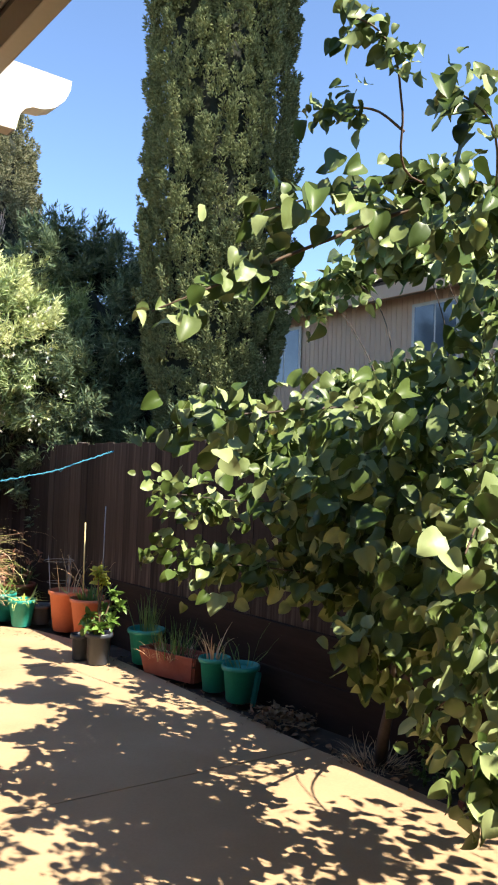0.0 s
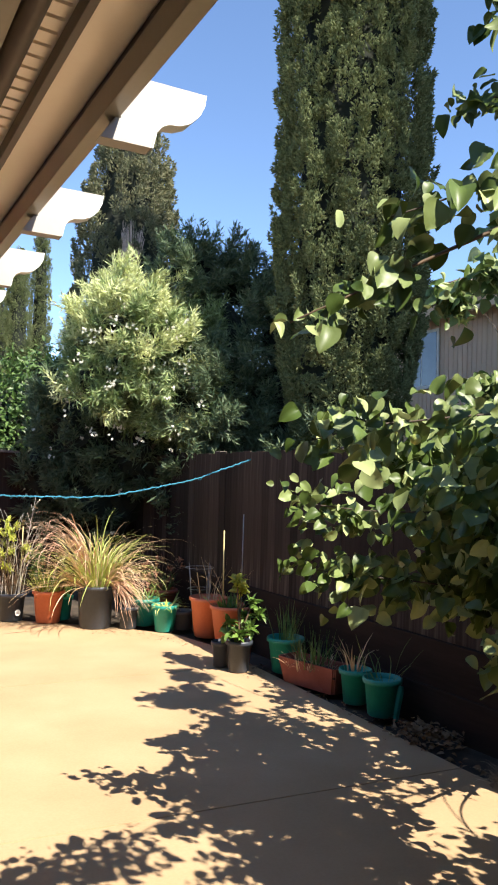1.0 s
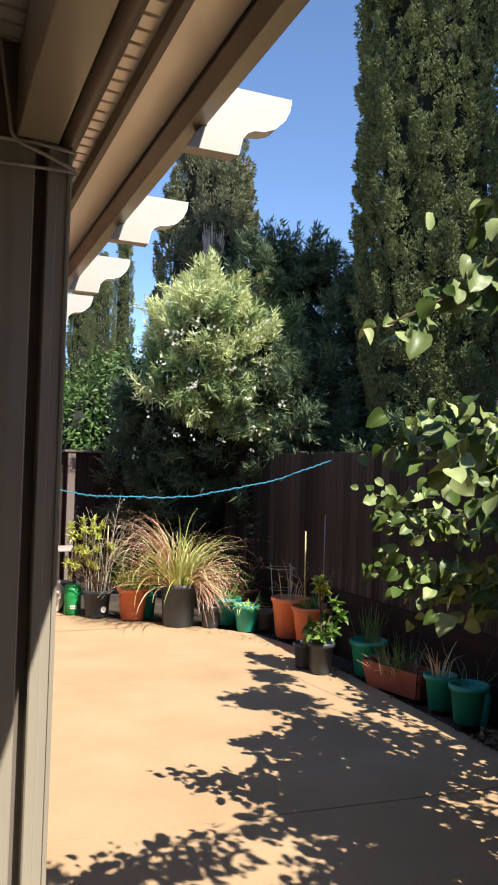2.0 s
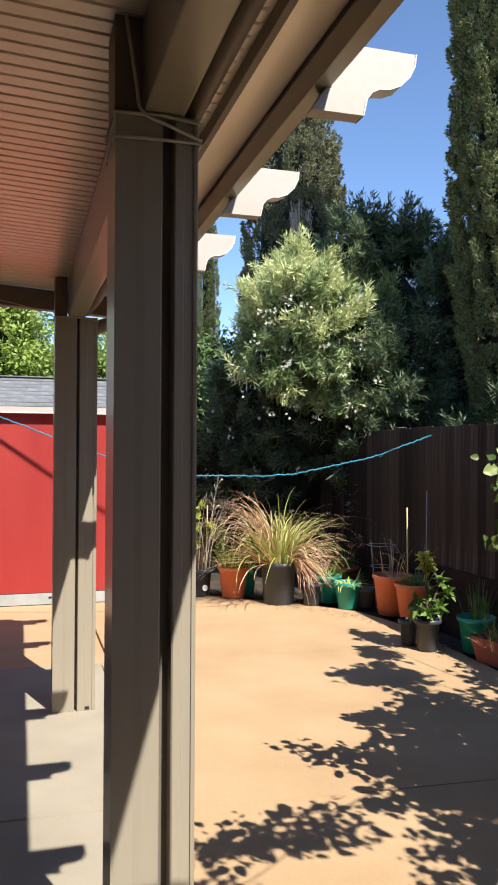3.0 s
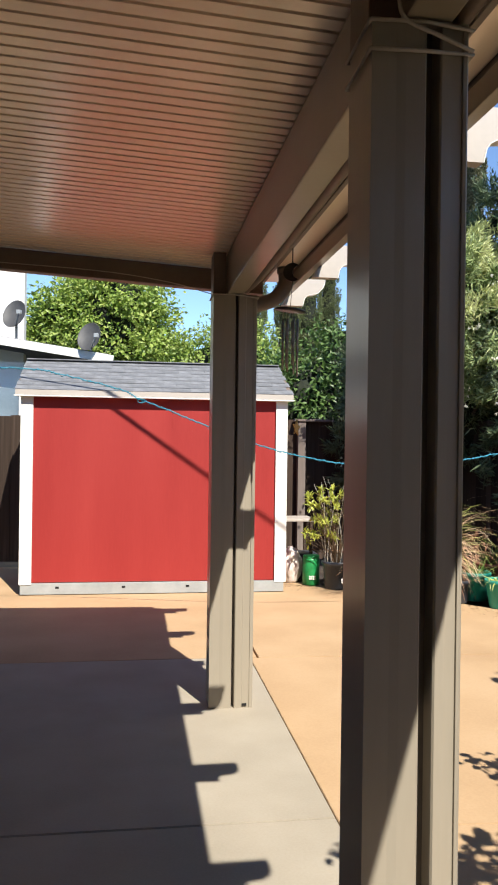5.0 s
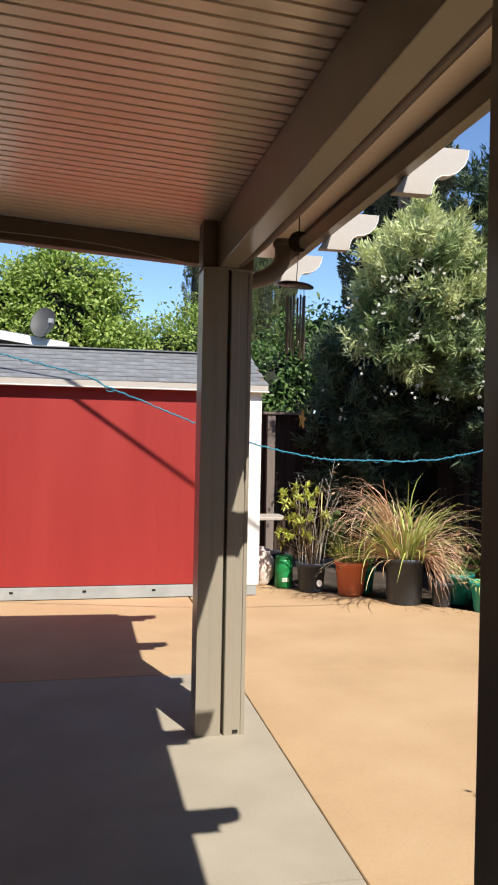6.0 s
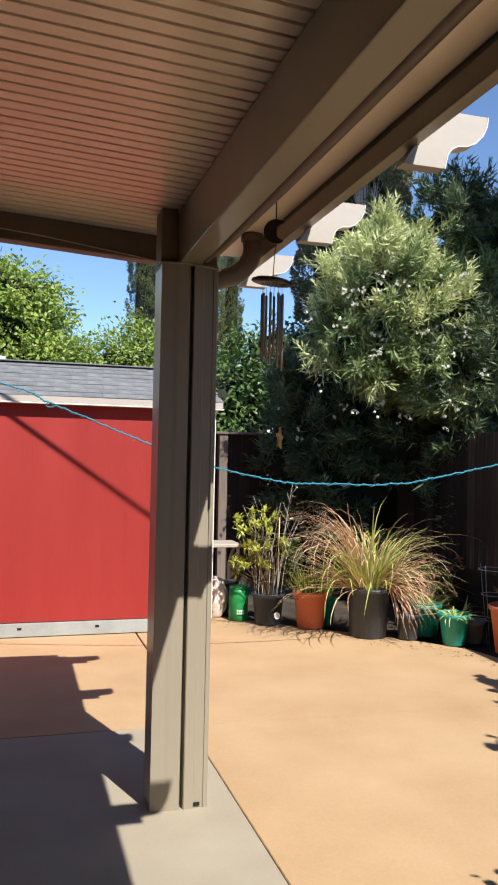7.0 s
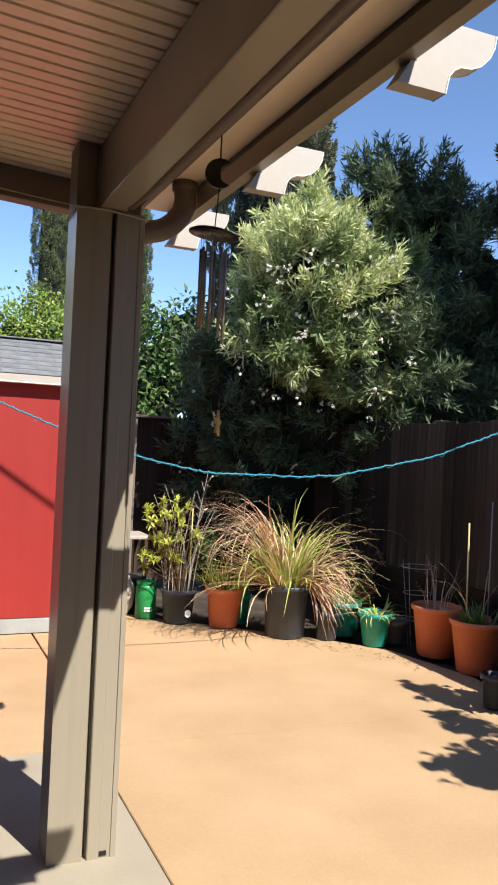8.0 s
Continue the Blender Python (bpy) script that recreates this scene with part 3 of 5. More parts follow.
# ---- shed ----
def garden_shed():
    X0, X1, Y0, Y1, EAVE = -0.58, 2.15, 9.06, 10.78, 2.06
    w, d = X1 - X0, Y1 - Y0
    s = thing("garden_shed", (X0, Y0, 0), "red-painted wooden garden shed with white trim and grey shingles", "shed")
    # front wall: vertical siding with shallow grooves
    bm = bmesh.new()
    x, step = 0.10, 0.2035
    while x < w - 0.11:
        x1 = min(x + step - 0.0006, w - 0.10)
        box(bm, (x, 0.0168, 0.125), (x1, 0.03, EAVE - 0.03))
        x += step
    box(bm, (0.02, 0.018, 0.125), (w - 0.02, 0.06, EAVE - 0.02))
    part("front_siding", bm, RED, s, "red vertical wooden siding")
    for name, lo, hi in (("side_wall", (0.0, 0.02, 0.125), (0.05, d, EAVE)), ("side_wall", (w - 0.05, 0.02, 0.125), (w, d, EAVE)), ("rear_wall", (0, d - 0.05, 0.125), (w, d, EAVE))):
        part(name, boxed(lo, hi), RED, s)
    for x in (-0.012, w - 0.112):
        part("corner_trim", boxed((x, -0.012, 0.105), (x + 0.124, 0.014, EAVE - 0.03), 0.003), WHITEP, s, "white corner board")
    for x in (-0.014, w - 0.01):
        part("side_trim", boxed((x, 0.016, 0.105), (x + 0.024, 0.11, EAVE - 0.03), 0.003), WHITEP, s)
    sk = part("skid", boxed((-0.0, -0.004, 0.004), (w - 0.01, 0.03, 0.118), 0.003), SKID, s, "grey steel base rail")
    for x in (0.37, 1.04, 1.70, 2.36):
        # no opening is cut: a near-black block carries the hole's shade
        bm = boxed((x - 0.018, -0.0065, 0.062), (x + 0.018, 0.0, 0.084), 0.002)
        part("vent_hole", bm, HOLE, sk)
    ridge_y, ridge_z, over, ov_x = 0.86, 2.47, 0.055, 0.06
    slope = math.atan2(ridge_z - (EAVE + 0.03), ridge_y + over)
    length = math.hypot(ridge_z - EAVE - 0.03, ridge_y + over)
    for sgn in (1, -1):
        bm = boxed((-ov_x, 0, -0.03), (w + ov_x, length, 0.0))
        if sgn > 0:
            m = pose(0, -over, EAVE + 0.03, math.degrees(slope))
        else:
            m = Matrix.Translation((w, 2 * ridge_y + over, EAVE + 0.03)) @ pose(0, 0, 0, 0, 0, 180) @ pose(0, 0, 0, math.degrees(slope))
        bmesh.ops.transform(bm, matrix=m, verts=bm.verts)
        part("roof_deck", bm, SHAKE, s)
    part("eave_board", boxed((-ov_x, -over - 0.022, EAVE - 0.026), (w + ov_x, -over - 0.002, EAVE + 0.026), 0.003), TAIL, s, "off-white eave board")
    part("drip_edge", boxed((-ov_x - 0.01, -over - 0.030, EAVE - 0.040), (w + ov_x + 0.01, -over - 0.003, EAVE - 0.028), 0.002), WHITEP, s)
    part("soffit", boxed((-ov_x + 0.005, -over, EAVE - 0.040), (w + ov_x - 0.005, 0.05, EAVE - 0.028)), WHITEP, s)
    # gable triangles
    for x in (0.0, w - 0.05):
        bm = bmesh.new()
        f = bm.faces.new([bm.verts.new(v) for v in ((x, 0.02, EAVE - 0.02), (x, d, EAVE - 0.02), (x, ridge_y, ridge_z - 0.04))])
        made = bmesh.ops.extrude_face_region(bm, geom=[f])
        bmesh.ops.translate(bm, verts=[v for v in made["geom"] if isinstance(v, bmesh.types.BMVert)], vec=(0.05, 0, 0))
        bmesh.ops.recalc_face_normals(bm, faces=bm.faces)
        part("gable", bm, RED, s)
    bm = boxed((-ov_x, ridge_y - 0.07, ridge_z + 0.004), (w + ov_x, ridge_y + 0.07, ridge_z + 0.016), 0.004)
    part("ridge_cap", bm, SHINGLE, s)
    # shingles in lapped courses
    me = finish("shingle", boxed((-0.1472, 0, 0), (0.1472, 0.15, 0.005), 0.001), SHINGLE)
    rnd = random.Random(4)
    m0 = pose(0, -over, EAVE + 0.03, math.degrees(slope))
    courses = 8
    for c in range(courses):
        shift = (c * 0.137) % 0.295
        x = -ov_x + 0.14 - shift
        while x < w + ov_x + 0.1:
            lo, hi = max(x - 0.146, -ov_x - 0.008), min(x + 0.146, w + ov_x + 0.008)
            if hi - lo > 0.03:
                m = m0 @ Matrix.Translation(((lo + hi) / 2, -0.012 + c * (length / courses), 0.003 + rnd.uniform(0, 0.004))) @ pose(0, 0, 0, -2.0)
                e = m.to_euler()
                piece("shingle", me, s, m.translation, e, ((hi - lo) / 0.292, 1, 1))
            x += 0.295


garden_shed()


# ---- fences ----
def fence(name, start, heading, length, low, top, label, seed, wood=BOARD):
    """Upright boards on rails and posts; local x runs along the fence, the boards' face looks to local -y."""
    f = thing(name, (*start, 0), label, "fence", kind="structure")
    f.rotation_euler = (0, 0, radians(heading))
    rnd = random.Random(seed)
    bm = boxed((-0.068, -0.009, 0), (0.068, 0.009, 1.0), 0.002)
    me = finish("board", bm, wood)
    x, k = 0.07, 0
    while x < length:
        h = top - low + rnd.uniform(-0.012, 0.012)
        k += 1
        piece("board", me, f, (x, rnd.uniform(-0.0035, 0.0035), low), (rnd.uniform(-0.002, 0.002), rnd.uniform(-0.0006, 0.0006), rnd.uniform(-0.012, 0.012)), (0.992, 1, h))
        x += 0.134
    for z in (low + 0.22, top - 0.3):
        part("rail", boxed((0, 0.026, z), (length, 0.056, z + 0.09), 0.004), POSTWOOD, f)
    x = 0.3
    while x < length:
        part("post", boxed((x, 0.058, 0), (x + 0.09, 0.15, top + 0.02), 0.005), POSTWOOD, f)
        x += 2.4
    return f


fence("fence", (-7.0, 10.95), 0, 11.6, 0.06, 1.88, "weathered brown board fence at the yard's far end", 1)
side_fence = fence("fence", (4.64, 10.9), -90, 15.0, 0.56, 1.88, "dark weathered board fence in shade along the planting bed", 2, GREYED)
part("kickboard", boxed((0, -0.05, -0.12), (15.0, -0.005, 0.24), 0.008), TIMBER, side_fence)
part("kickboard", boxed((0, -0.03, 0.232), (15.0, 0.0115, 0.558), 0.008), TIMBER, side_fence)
# a lit post and cap at the far fence, next to the shed
gate = thing("fence_post", (2.70, 10.86, 0), "pale weathered fence post beside the shed", "fence post")
part("shaft", boxed((-0.05, -0.05, 0), (0.05, 0.05, 1.86), 0.006), POSTWOOD, gate)
part("cap_board", boxed((-0.10, -0.07, 1.862), (0.42, 0.06, 1.89), 0.004), POSTWOOD, gate)


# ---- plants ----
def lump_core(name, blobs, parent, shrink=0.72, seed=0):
    """Rough near-black lumps inside a shrub's leaves, standing in for its inner shade."""
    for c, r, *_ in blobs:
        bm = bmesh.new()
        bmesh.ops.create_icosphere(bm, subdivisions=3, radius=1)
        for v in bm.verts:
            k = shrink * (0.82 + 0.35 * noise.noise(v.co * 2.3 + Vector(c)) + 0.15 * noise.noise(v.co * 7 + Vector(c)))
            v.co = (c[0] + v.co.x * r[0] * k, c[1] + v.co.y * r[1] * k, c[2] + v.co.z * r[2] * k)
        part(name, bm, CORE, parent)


def shell_points(rng, c, r, n, depth=0.3):
    u = unit_random(rng, n)
    rad = 1 - depth * rng.random(n) ** 1.3
    bump = np.array([noise.noise(Vector(p) * 3.2 + Vector(c)) for p in u]) * 0.42
    return np.array(c) + u * np.array(r) * (rad + bump)[:, None], u


def oleander(name, at, blobs, material, label, seed, flowers=0, per_shoot=20, leaf_len=0.108, core=0.62, upright=0.5, pale=False):
    """Shoots in loose sprays on the shell of a few lumps; narrow leaves stand off each shoot in whorls, closer to its axis towards the tip."""
    rng = np.random.default_rng(seed)
    t = thing(name, at, label, "shrub")
    pts, ahs, nos, lens, sunny = [], [], [], [], []
    for c, r, n in blobs:
        n = int(n * 1.35)
        many = max(6, n // 12)
        centre, u = shell_points(rng, c, r, many, 0.2)
        # young marks clumps high and to the left, coloured pale for sunlight
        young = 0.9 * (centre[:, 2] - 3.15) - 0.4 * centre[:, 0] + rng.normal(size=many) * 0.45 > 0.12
        pick = rng.integers(0, many, n)
        lean = u[pick] * 0.9 + np.array([0, 0, upright]) + (rng.normal(size=(many, 3)) * 0.35)[pick]
        axis = lean + rng.normal(size=lean.shape) * 0.42
        axis /= np.linalg.norm(axis, axis=1, keepdims=True)
        tip = centre[pick] + axis * rng.uniform(0.0, 0.20, (n, 1)) + rng.normal(size=(n, 3)) * 0.05
        across = np.cross(axis, unit_random(rng, n))
        across /= np.linalg.norm(across, axis=1, keepdims=True)
        other = np.cross(axis, across)
        for k in range(per_shoot):
            back = k / per_shoot
            turn = (k % 3) * 2.094 + (k // 3) * 1.05 + rng.normal(size=(n, 1)) * 0.6
            open_ = 0.3 + 0.95 * back + rng.normal(size=(n, 1)) * 0.3
            side = across * np.cos(turn) + other * np.sin(turn)
            pts.append(tip - axis * (0.02 + 0.26 * back + rng.normal(size=(n, 1)) * 0.02) + rng.normal(size=(n, 3)) * 0.012)
            ahs.append(axis * np.cos(open_) + side * np.sin(open_) + np.array([0, 0, -0.25 * back]) + rng.normal(size=axis.shape) * 0.16)
            nos.append(axis * np.sin(open_) - side * np.cos(open_) + rng.normal(size=axis.shape) * 0.4)
            lens.append(np.full(n, 0.55 + 0.75 * min(1.0, back * 3)))
            sunny.append(young[pick])
    pts, ahs, nos, young = np.concatenate(pts), np.concatenate(ahs), np.concatenate(nos), np.concatenate(sunny)
    n = len(pts)
    ln = leaf_len * np.concatenate(lens) * rng.uniform(0.7, 1.15, n)
    wd = leaf_len * 0.165 * rng.uniform(0.75, 1.3, n)
    if not pale:
        young[:] = False
    for sel, name, mat, words in ((young, "new_growth", PALE_LIT, "pale yellow-green leaves standing in for sunlit tips"), (~young, "foliage", material, "")):
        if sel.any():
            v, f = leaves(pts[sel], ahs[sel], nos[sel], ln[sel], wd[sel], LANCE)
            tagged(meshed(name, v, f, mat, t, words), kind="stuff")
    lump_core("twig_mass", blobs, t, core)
    if flowers:
        per = 5
        sets = []
        share = np.array([b[2] for b in blobs], float)
        sel = rng.choice(len(blobs), flowers, p=share / share.sum())
        for i in range(flowers):
            c, r, _ = blobs[sel[i]]
            p, u = shell_points(rng, c, r, 1, 0.05)
            if u[0][1] > 0.3 or u[0][2] > 0.25:
                continue
            m = rng.integers(2, 5)
            q = p + u * 0.14 + rng.normal(size=(m, 3)) * 0.035
            a = np.repeat(u, m, 0) + rng.normal(size=(m, 3)) * 0.8
            sets.append(leaves(np.repeat(q, per, 0), np.repeat(a, per, 0) + rng.normal(size=(m * per, 3)) * 0.8, unit_random(rng, m * per), np.full(m * per, 0.034), np.full(m * per, 0.022), BROAD))
        v, f = joined(sets)
        tagged(meshed("blossom", v, f, PETAL, t, "small white blossoms"), kind="stuff")
    rnd = random.Random(seed)
    for c, r, _ in blobs[:3]:
        top = Vector(c)
        tube("stem", smooth_path([(rnd.uniform(-0.2, 0.2), rnd.uniform(0.7, 0.9), -0.05), top * 0.5 + Vector((0.1, 0.8, 0)), top]), [0.045 - 0.003 * i for i in range(11)], BARK, t)
    return t


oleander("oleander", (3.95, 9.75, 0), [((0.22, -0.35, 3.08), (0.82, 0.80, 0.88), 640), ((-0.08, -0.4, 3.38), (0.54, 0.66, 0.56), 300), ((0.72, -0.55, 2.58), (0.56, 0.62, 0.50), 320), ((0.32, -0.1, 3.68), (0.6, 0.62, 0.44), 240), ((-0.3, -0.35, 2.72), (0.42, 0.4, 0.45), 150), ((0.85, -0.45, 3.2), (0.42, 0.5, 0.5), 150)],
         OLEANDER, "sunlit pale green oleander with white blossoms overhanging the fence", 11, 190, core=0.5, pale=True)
# lower part of the same oleander, split off in shade-darkened leaves
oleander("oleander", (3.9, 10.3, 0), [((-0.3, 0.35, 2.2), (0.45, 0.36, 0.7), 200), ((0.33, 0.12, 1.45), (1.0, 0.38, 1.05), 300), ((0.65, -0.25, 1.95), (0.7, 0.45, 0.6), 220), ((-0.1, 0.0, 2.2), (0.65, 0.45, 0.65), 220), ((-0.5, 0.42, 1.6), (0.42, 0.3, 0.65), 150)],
         OLEANDER_SHADED, "lower oleander leaves by the far fence, shade put into their colour", 14, 26, core=0.7)
# rear bush: its leaf colour also carries the cypress's shade
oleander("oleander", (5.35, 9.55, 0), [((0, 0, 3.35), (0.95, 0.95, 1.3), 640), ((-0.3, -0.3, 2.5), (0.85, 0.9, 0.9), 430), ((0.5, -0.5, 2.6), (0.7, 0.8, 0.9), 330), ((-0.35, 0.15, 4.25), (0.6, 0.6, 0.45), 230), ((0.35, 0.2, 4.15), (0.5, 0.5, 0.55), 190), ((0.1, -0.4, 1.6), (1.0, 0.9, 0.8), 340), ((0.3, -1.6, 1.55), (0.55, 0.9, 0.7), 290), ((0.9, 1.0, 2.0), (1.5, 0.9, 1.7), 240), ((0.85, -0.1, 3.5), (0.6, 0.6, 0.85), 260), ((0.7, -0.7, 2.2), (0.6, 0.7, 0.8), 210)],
         OLEANDER_SHADED, "blue-green narrow-leaved oleander behind the fence, shade darkened into its colour", 12, 30, core=0.5, upright=0.6)


def cypress(at, radius, height, seed, tufts, label, size=1.0, base=0.4, lean=0.0, seen=None, per=54, material=None):
    """A column of upright feathery plumes over a dark core; plumes crowd up to the height `seen` and thin out above it."""
    rng = np.random.default_rng(seed)
    t = thing("cypress_tree", at, label, "cypress", "tall cypresses behind the fence")
    seen = seen or height
    low = rng.random(tufts) < (0.85 if seen < height else 1.0)
    th = rng.random(tufts) * 2 * math.pi
    h = np.where(low, base + (seen - base) * rng.random(tufts), seen + (height - seen) * rng.random(tufts))

    def reach(z):
        k = np.clip((z - base) / (height - base), 0, 1)
        return radius * (np.minimum(1, 0.55 + 1.8 * k) * np.sqrt(np.clip(1 - np.maximum(0, (k - 0.55) / 0.45) ** 2, 0.0, 1)) + 0.02)

    out = np.stack([np.cos(th), np.sin(th), np.zeros(tufts)], 1)
    big = reach(h)
    # grooves that climb the column between its limbs
    ridge = np.array([abs(noise.noise((o[0] * 2.3 * radius + seed, o[1] * 2.3 * radius, z * 0.30))) * 0.75 + abs(noise.noise((o[0] * 4.2 * radius, o[1] * 4.2 * radius + seed, z * 1.1))) * 0.75 for o, z in zip(out, h)])
    grow = np.where(low, 1.0, 1.9) * size
    r = big * np.clip(0.72 + 0.75 * ridge, 0.74, 0.97) - 0.07 * grow + rng.random(tufts) * 0.05 * grow
    foot = out * r[:, None] + np.stack([lean * h, np.zeros(tufts), h], 1)
    axis = out * rng.uniform(0.1, 0.4, (tufts, 1)) + np.array([0, 0, 1.0]) + rng.normal(size=(tufts, 3)) * 0.16
    axis /= np.linalg.norm(axis, axis=1, keepdims=True)
    long_, wide = rng.uniform(0.14, 0.30, tufts) * grow, rng.uniform(0.055, 0.11, tufts) * grow
    across = np.cross(axis, out)
    across /= np.linalg.norm(across, axis=1, keepdims=True)
    front = np.cross(across, axis)
    pick = np.repeat(np.arange(tufts), per)
    n = len(pick)
    s = rng.random(n) ** 0.8
    a = rng.normal(size=n) * 1.1
    side = across[pick] * np.sin(a)[:, None] + front[pick] * np.cos(a)[:, None]
    w = wide[pick] * np.sqrt(np.clip(1.02 - s, 0, 1)) * (0.55 + 0.5 * s) * rng.uniform(0.75, 1.15, n)
    p = foot[pick] + axis[pick] * (long_[pick] * s)[:, None] + side * w[:, None]
    ahead = axis[pick] * 0.7 + side * rng.uniform(0.2, 1.0, (n, 1)) + rng.normal(size=(n, 3)) * 0.35
    nor = side + axis[pick] * 0.25 + rng.normal(size=(n, 3)) * 0.45
    g = grow[pick]
    v, f = leaves(p, ahead, nor, 0.042 * g * rng.uniform(0.6, 1.5, n), 0.023 * g * rng.uniform(0.7, 1.4, n), SPRAY)
    tagged(meshed("crown", v, f, material or CYPRESS, t), kind="stuff")
    # core column: shade between the plumes put into a near-black colour
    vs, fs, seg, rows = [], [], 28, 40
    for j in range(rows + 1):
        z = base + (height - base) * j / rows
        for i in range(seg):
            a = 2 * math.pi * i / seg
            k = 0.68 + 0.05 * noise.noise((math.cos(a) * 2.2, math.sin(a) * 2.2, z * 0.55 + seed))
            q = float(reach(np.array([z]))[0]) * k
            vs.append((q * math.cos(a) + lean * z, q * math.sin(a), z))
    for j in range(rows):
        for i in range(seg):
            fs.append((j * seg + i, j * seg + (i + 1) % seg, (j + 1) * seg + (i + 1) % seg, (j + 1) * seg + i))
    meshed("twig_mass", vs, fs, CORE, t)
    tube("trunk", [(0, 0, -0.1), (lean, 0, 1.2), (lean * height * 0.7, 0, height * 0.7)], [radius * 0.2, radius * 0.15, 0.03], BARK, t)
    return t


cypress((6.08, 7.69, 0), 0.835, 10.2, 3, 3000, "tall dense dark green column cypress behind the side fence", 1.0, base=1.2, seen=7.6, per=92)
bare = cypress((5.2, 12.8, 0), 0.88, 7.4, 4, 1100, "column cypress with a bare brown patch behind the oleander", 1.25, per=90, material=CYPRESS_GREY)
sets = []
rnd = random.Random(44)
for _ in range(60):
    x, z = rnd.uniform(-0.14, 0.14), rnd.uniform(4.8, 5.0)
    sets.append(tube_data([(x - 0.25, -0.74, z), (x * 1.1 - 0.24, -0.86, z + 0.22), (x * 1.4 - 0.23, -0.84, z + rnd.uniform(0.4, 0.62))], [0.009, 0.006, 0.003], 4))
v, f = joined(sets)
tagged(meshed("bare_patch", v, f, surface("dry_twig", [(0.36, 0.26, 0.20), (0.52, 0.39, 0.31)], 12, 0.8, 0.3), bare, "dry brown bare twigs"), kind="stuff")
cypress((6.8, 26.0, 0), 0.31, 9.6, 5, 900, "slim distant dark green column cypress", 1.1, per=50)
cypress((6.02, 25.6, 0), 0.42, 8.4, 6, 950, "distant dark green column cypress", 1.2, per=50)
cypress((5.35, 25.5, 0), 0.42, 7.6, 8, 900, "distant dark green column cypress", 1.2, per=50)
cypress((3.78, 23.5, 0), 0.52, 10.5, 7, 1100, "distant dark column cypress above the shed", 1.25, per=50)


def leafy_tree(name, at, blobs, material, label, seed, size=0.16, trunk=0.14):
    """A crown of leaf clumps on a few lumps, each clump a spray of leaves round the end of a twig."""
    rng = np.random.default_rng(seed)
    t = thing(name, at, label, "tree")
    ps, us = [], []
    for c, r, n in blobs:
        n = int(n * 1.7)
        many = max(12, n // 34)
        centre, u = shell_points(rng, c, r, many, 0.35)
        pick = rng.integers(0, many, n)
        spread = rng.normal(size=(n, 3)) * np.array([0.13, 0.13, 0.10])
        ps.append(centre[pick] + spread), us.append(u[pick] + spread * 4)
    p, u = np.concatenate(ps), np.concatenate(us)
    n = len(p)
    v, f = leaves(p, u * 0.6 + np.array([0, 0, -0.2]) + rng.normal(size=(n, 3)) * 0.6, u + np.array([0, 0, 0.7]) + rng.normal(size=(n, 3)) * 0.5, size * rng.uniform(0.6, 1.3, n), size * 0.62 * rng.uniform(0.7, 1.2, n), BROAD)
    tagged(meshed("crown", v, f, material, t), kind="stuff")
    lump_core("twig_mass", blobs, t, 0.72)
    tube("trunk", [(0, 0, -0.1), (0.05, 0, 1.0), (blobs[0][0][0] * 0.6, blobs[0][0][1] * 0.6, blobs[0][0][2])], [trunk, trunk * 0.8, trunk * 0.4], BARK, t)
    for c, r, _ in blobs[1:4]:
        tube("limb", smooth_path([(0.03, 0, 1.2), (c[0] * 0.5, c[1] * 0.5, 0.6 + c[2] * 0.45), c], 4), [trunk * 0.5 - trunk * 0.045 * i for i in range(9)], BARK, t)
    return t


leafy_tree("broadleaf_tree", (-0.1, 17.6, 0), [((0, 0, 3.8), (1.4, 1.2, 1.2), 6500), ((-1.0, 0.2, 3.1), (1.1, 1.0, 0.9), 3800), ((0.3, 0, 4.55), (0.85, 0.8, 0.7), 2600), ((1.0, 0, 3.1), (0.9, 0.9, 0.9), 3300), ((-0.9, 0, 4.0), (0.8, 0.8, 0.7), 2200)], FARTREE, "bright green broadleaf tree behind the shed", 21, 0.10)
leafy_tree("broadleaf_tree", (2.2, 16.6, 0), [((0, 0, 3.0), (0.95, 0.9, 0.95), 4200), ((-0.8, 0.2, 2.7), (0.8, 0.8, 0.8), 2600), ((0.5, 0, 3.35), (0.7, 0.7, 0.7), 2200)], FARTREE, "olive green round tree behind the shed", 22, 0.075)
leafy_tree("broadleaf_tree", (-3.4, 18.5, 0), [((0, 0, 3.2), (1.5, 1.3, 1.3), 2200), ((1.0, 0, 2.9), (1.0, 1.0, 1.0), 1300)], FARTREE, "bright green broadleaf tree behind the neighbouring house", 23, 0.11)
leafy_tree("shrub", (3.3, 12.6, 0), [((0, 0, 2.2), (0.9, 0.8, 1.0), 2600), ((-0.6, 0, 1.9), (0.8, 0.7, 0.9), 1900), ((0.5, 0, 2.9), (0.6, 0.6, 0.7), 1300)], VINE, "bright green leafy shrub behind the far fence", 24, 0.085, 0.06)
# unseen tree, added so its shadow darkens the tall cypress's right side
cypress((7.98, 3.80, 0), 0.95, 14.5, 13, 700, "unseen column cypress added to shade the tall one by the fence", 2.2, base=1.0, per=40)


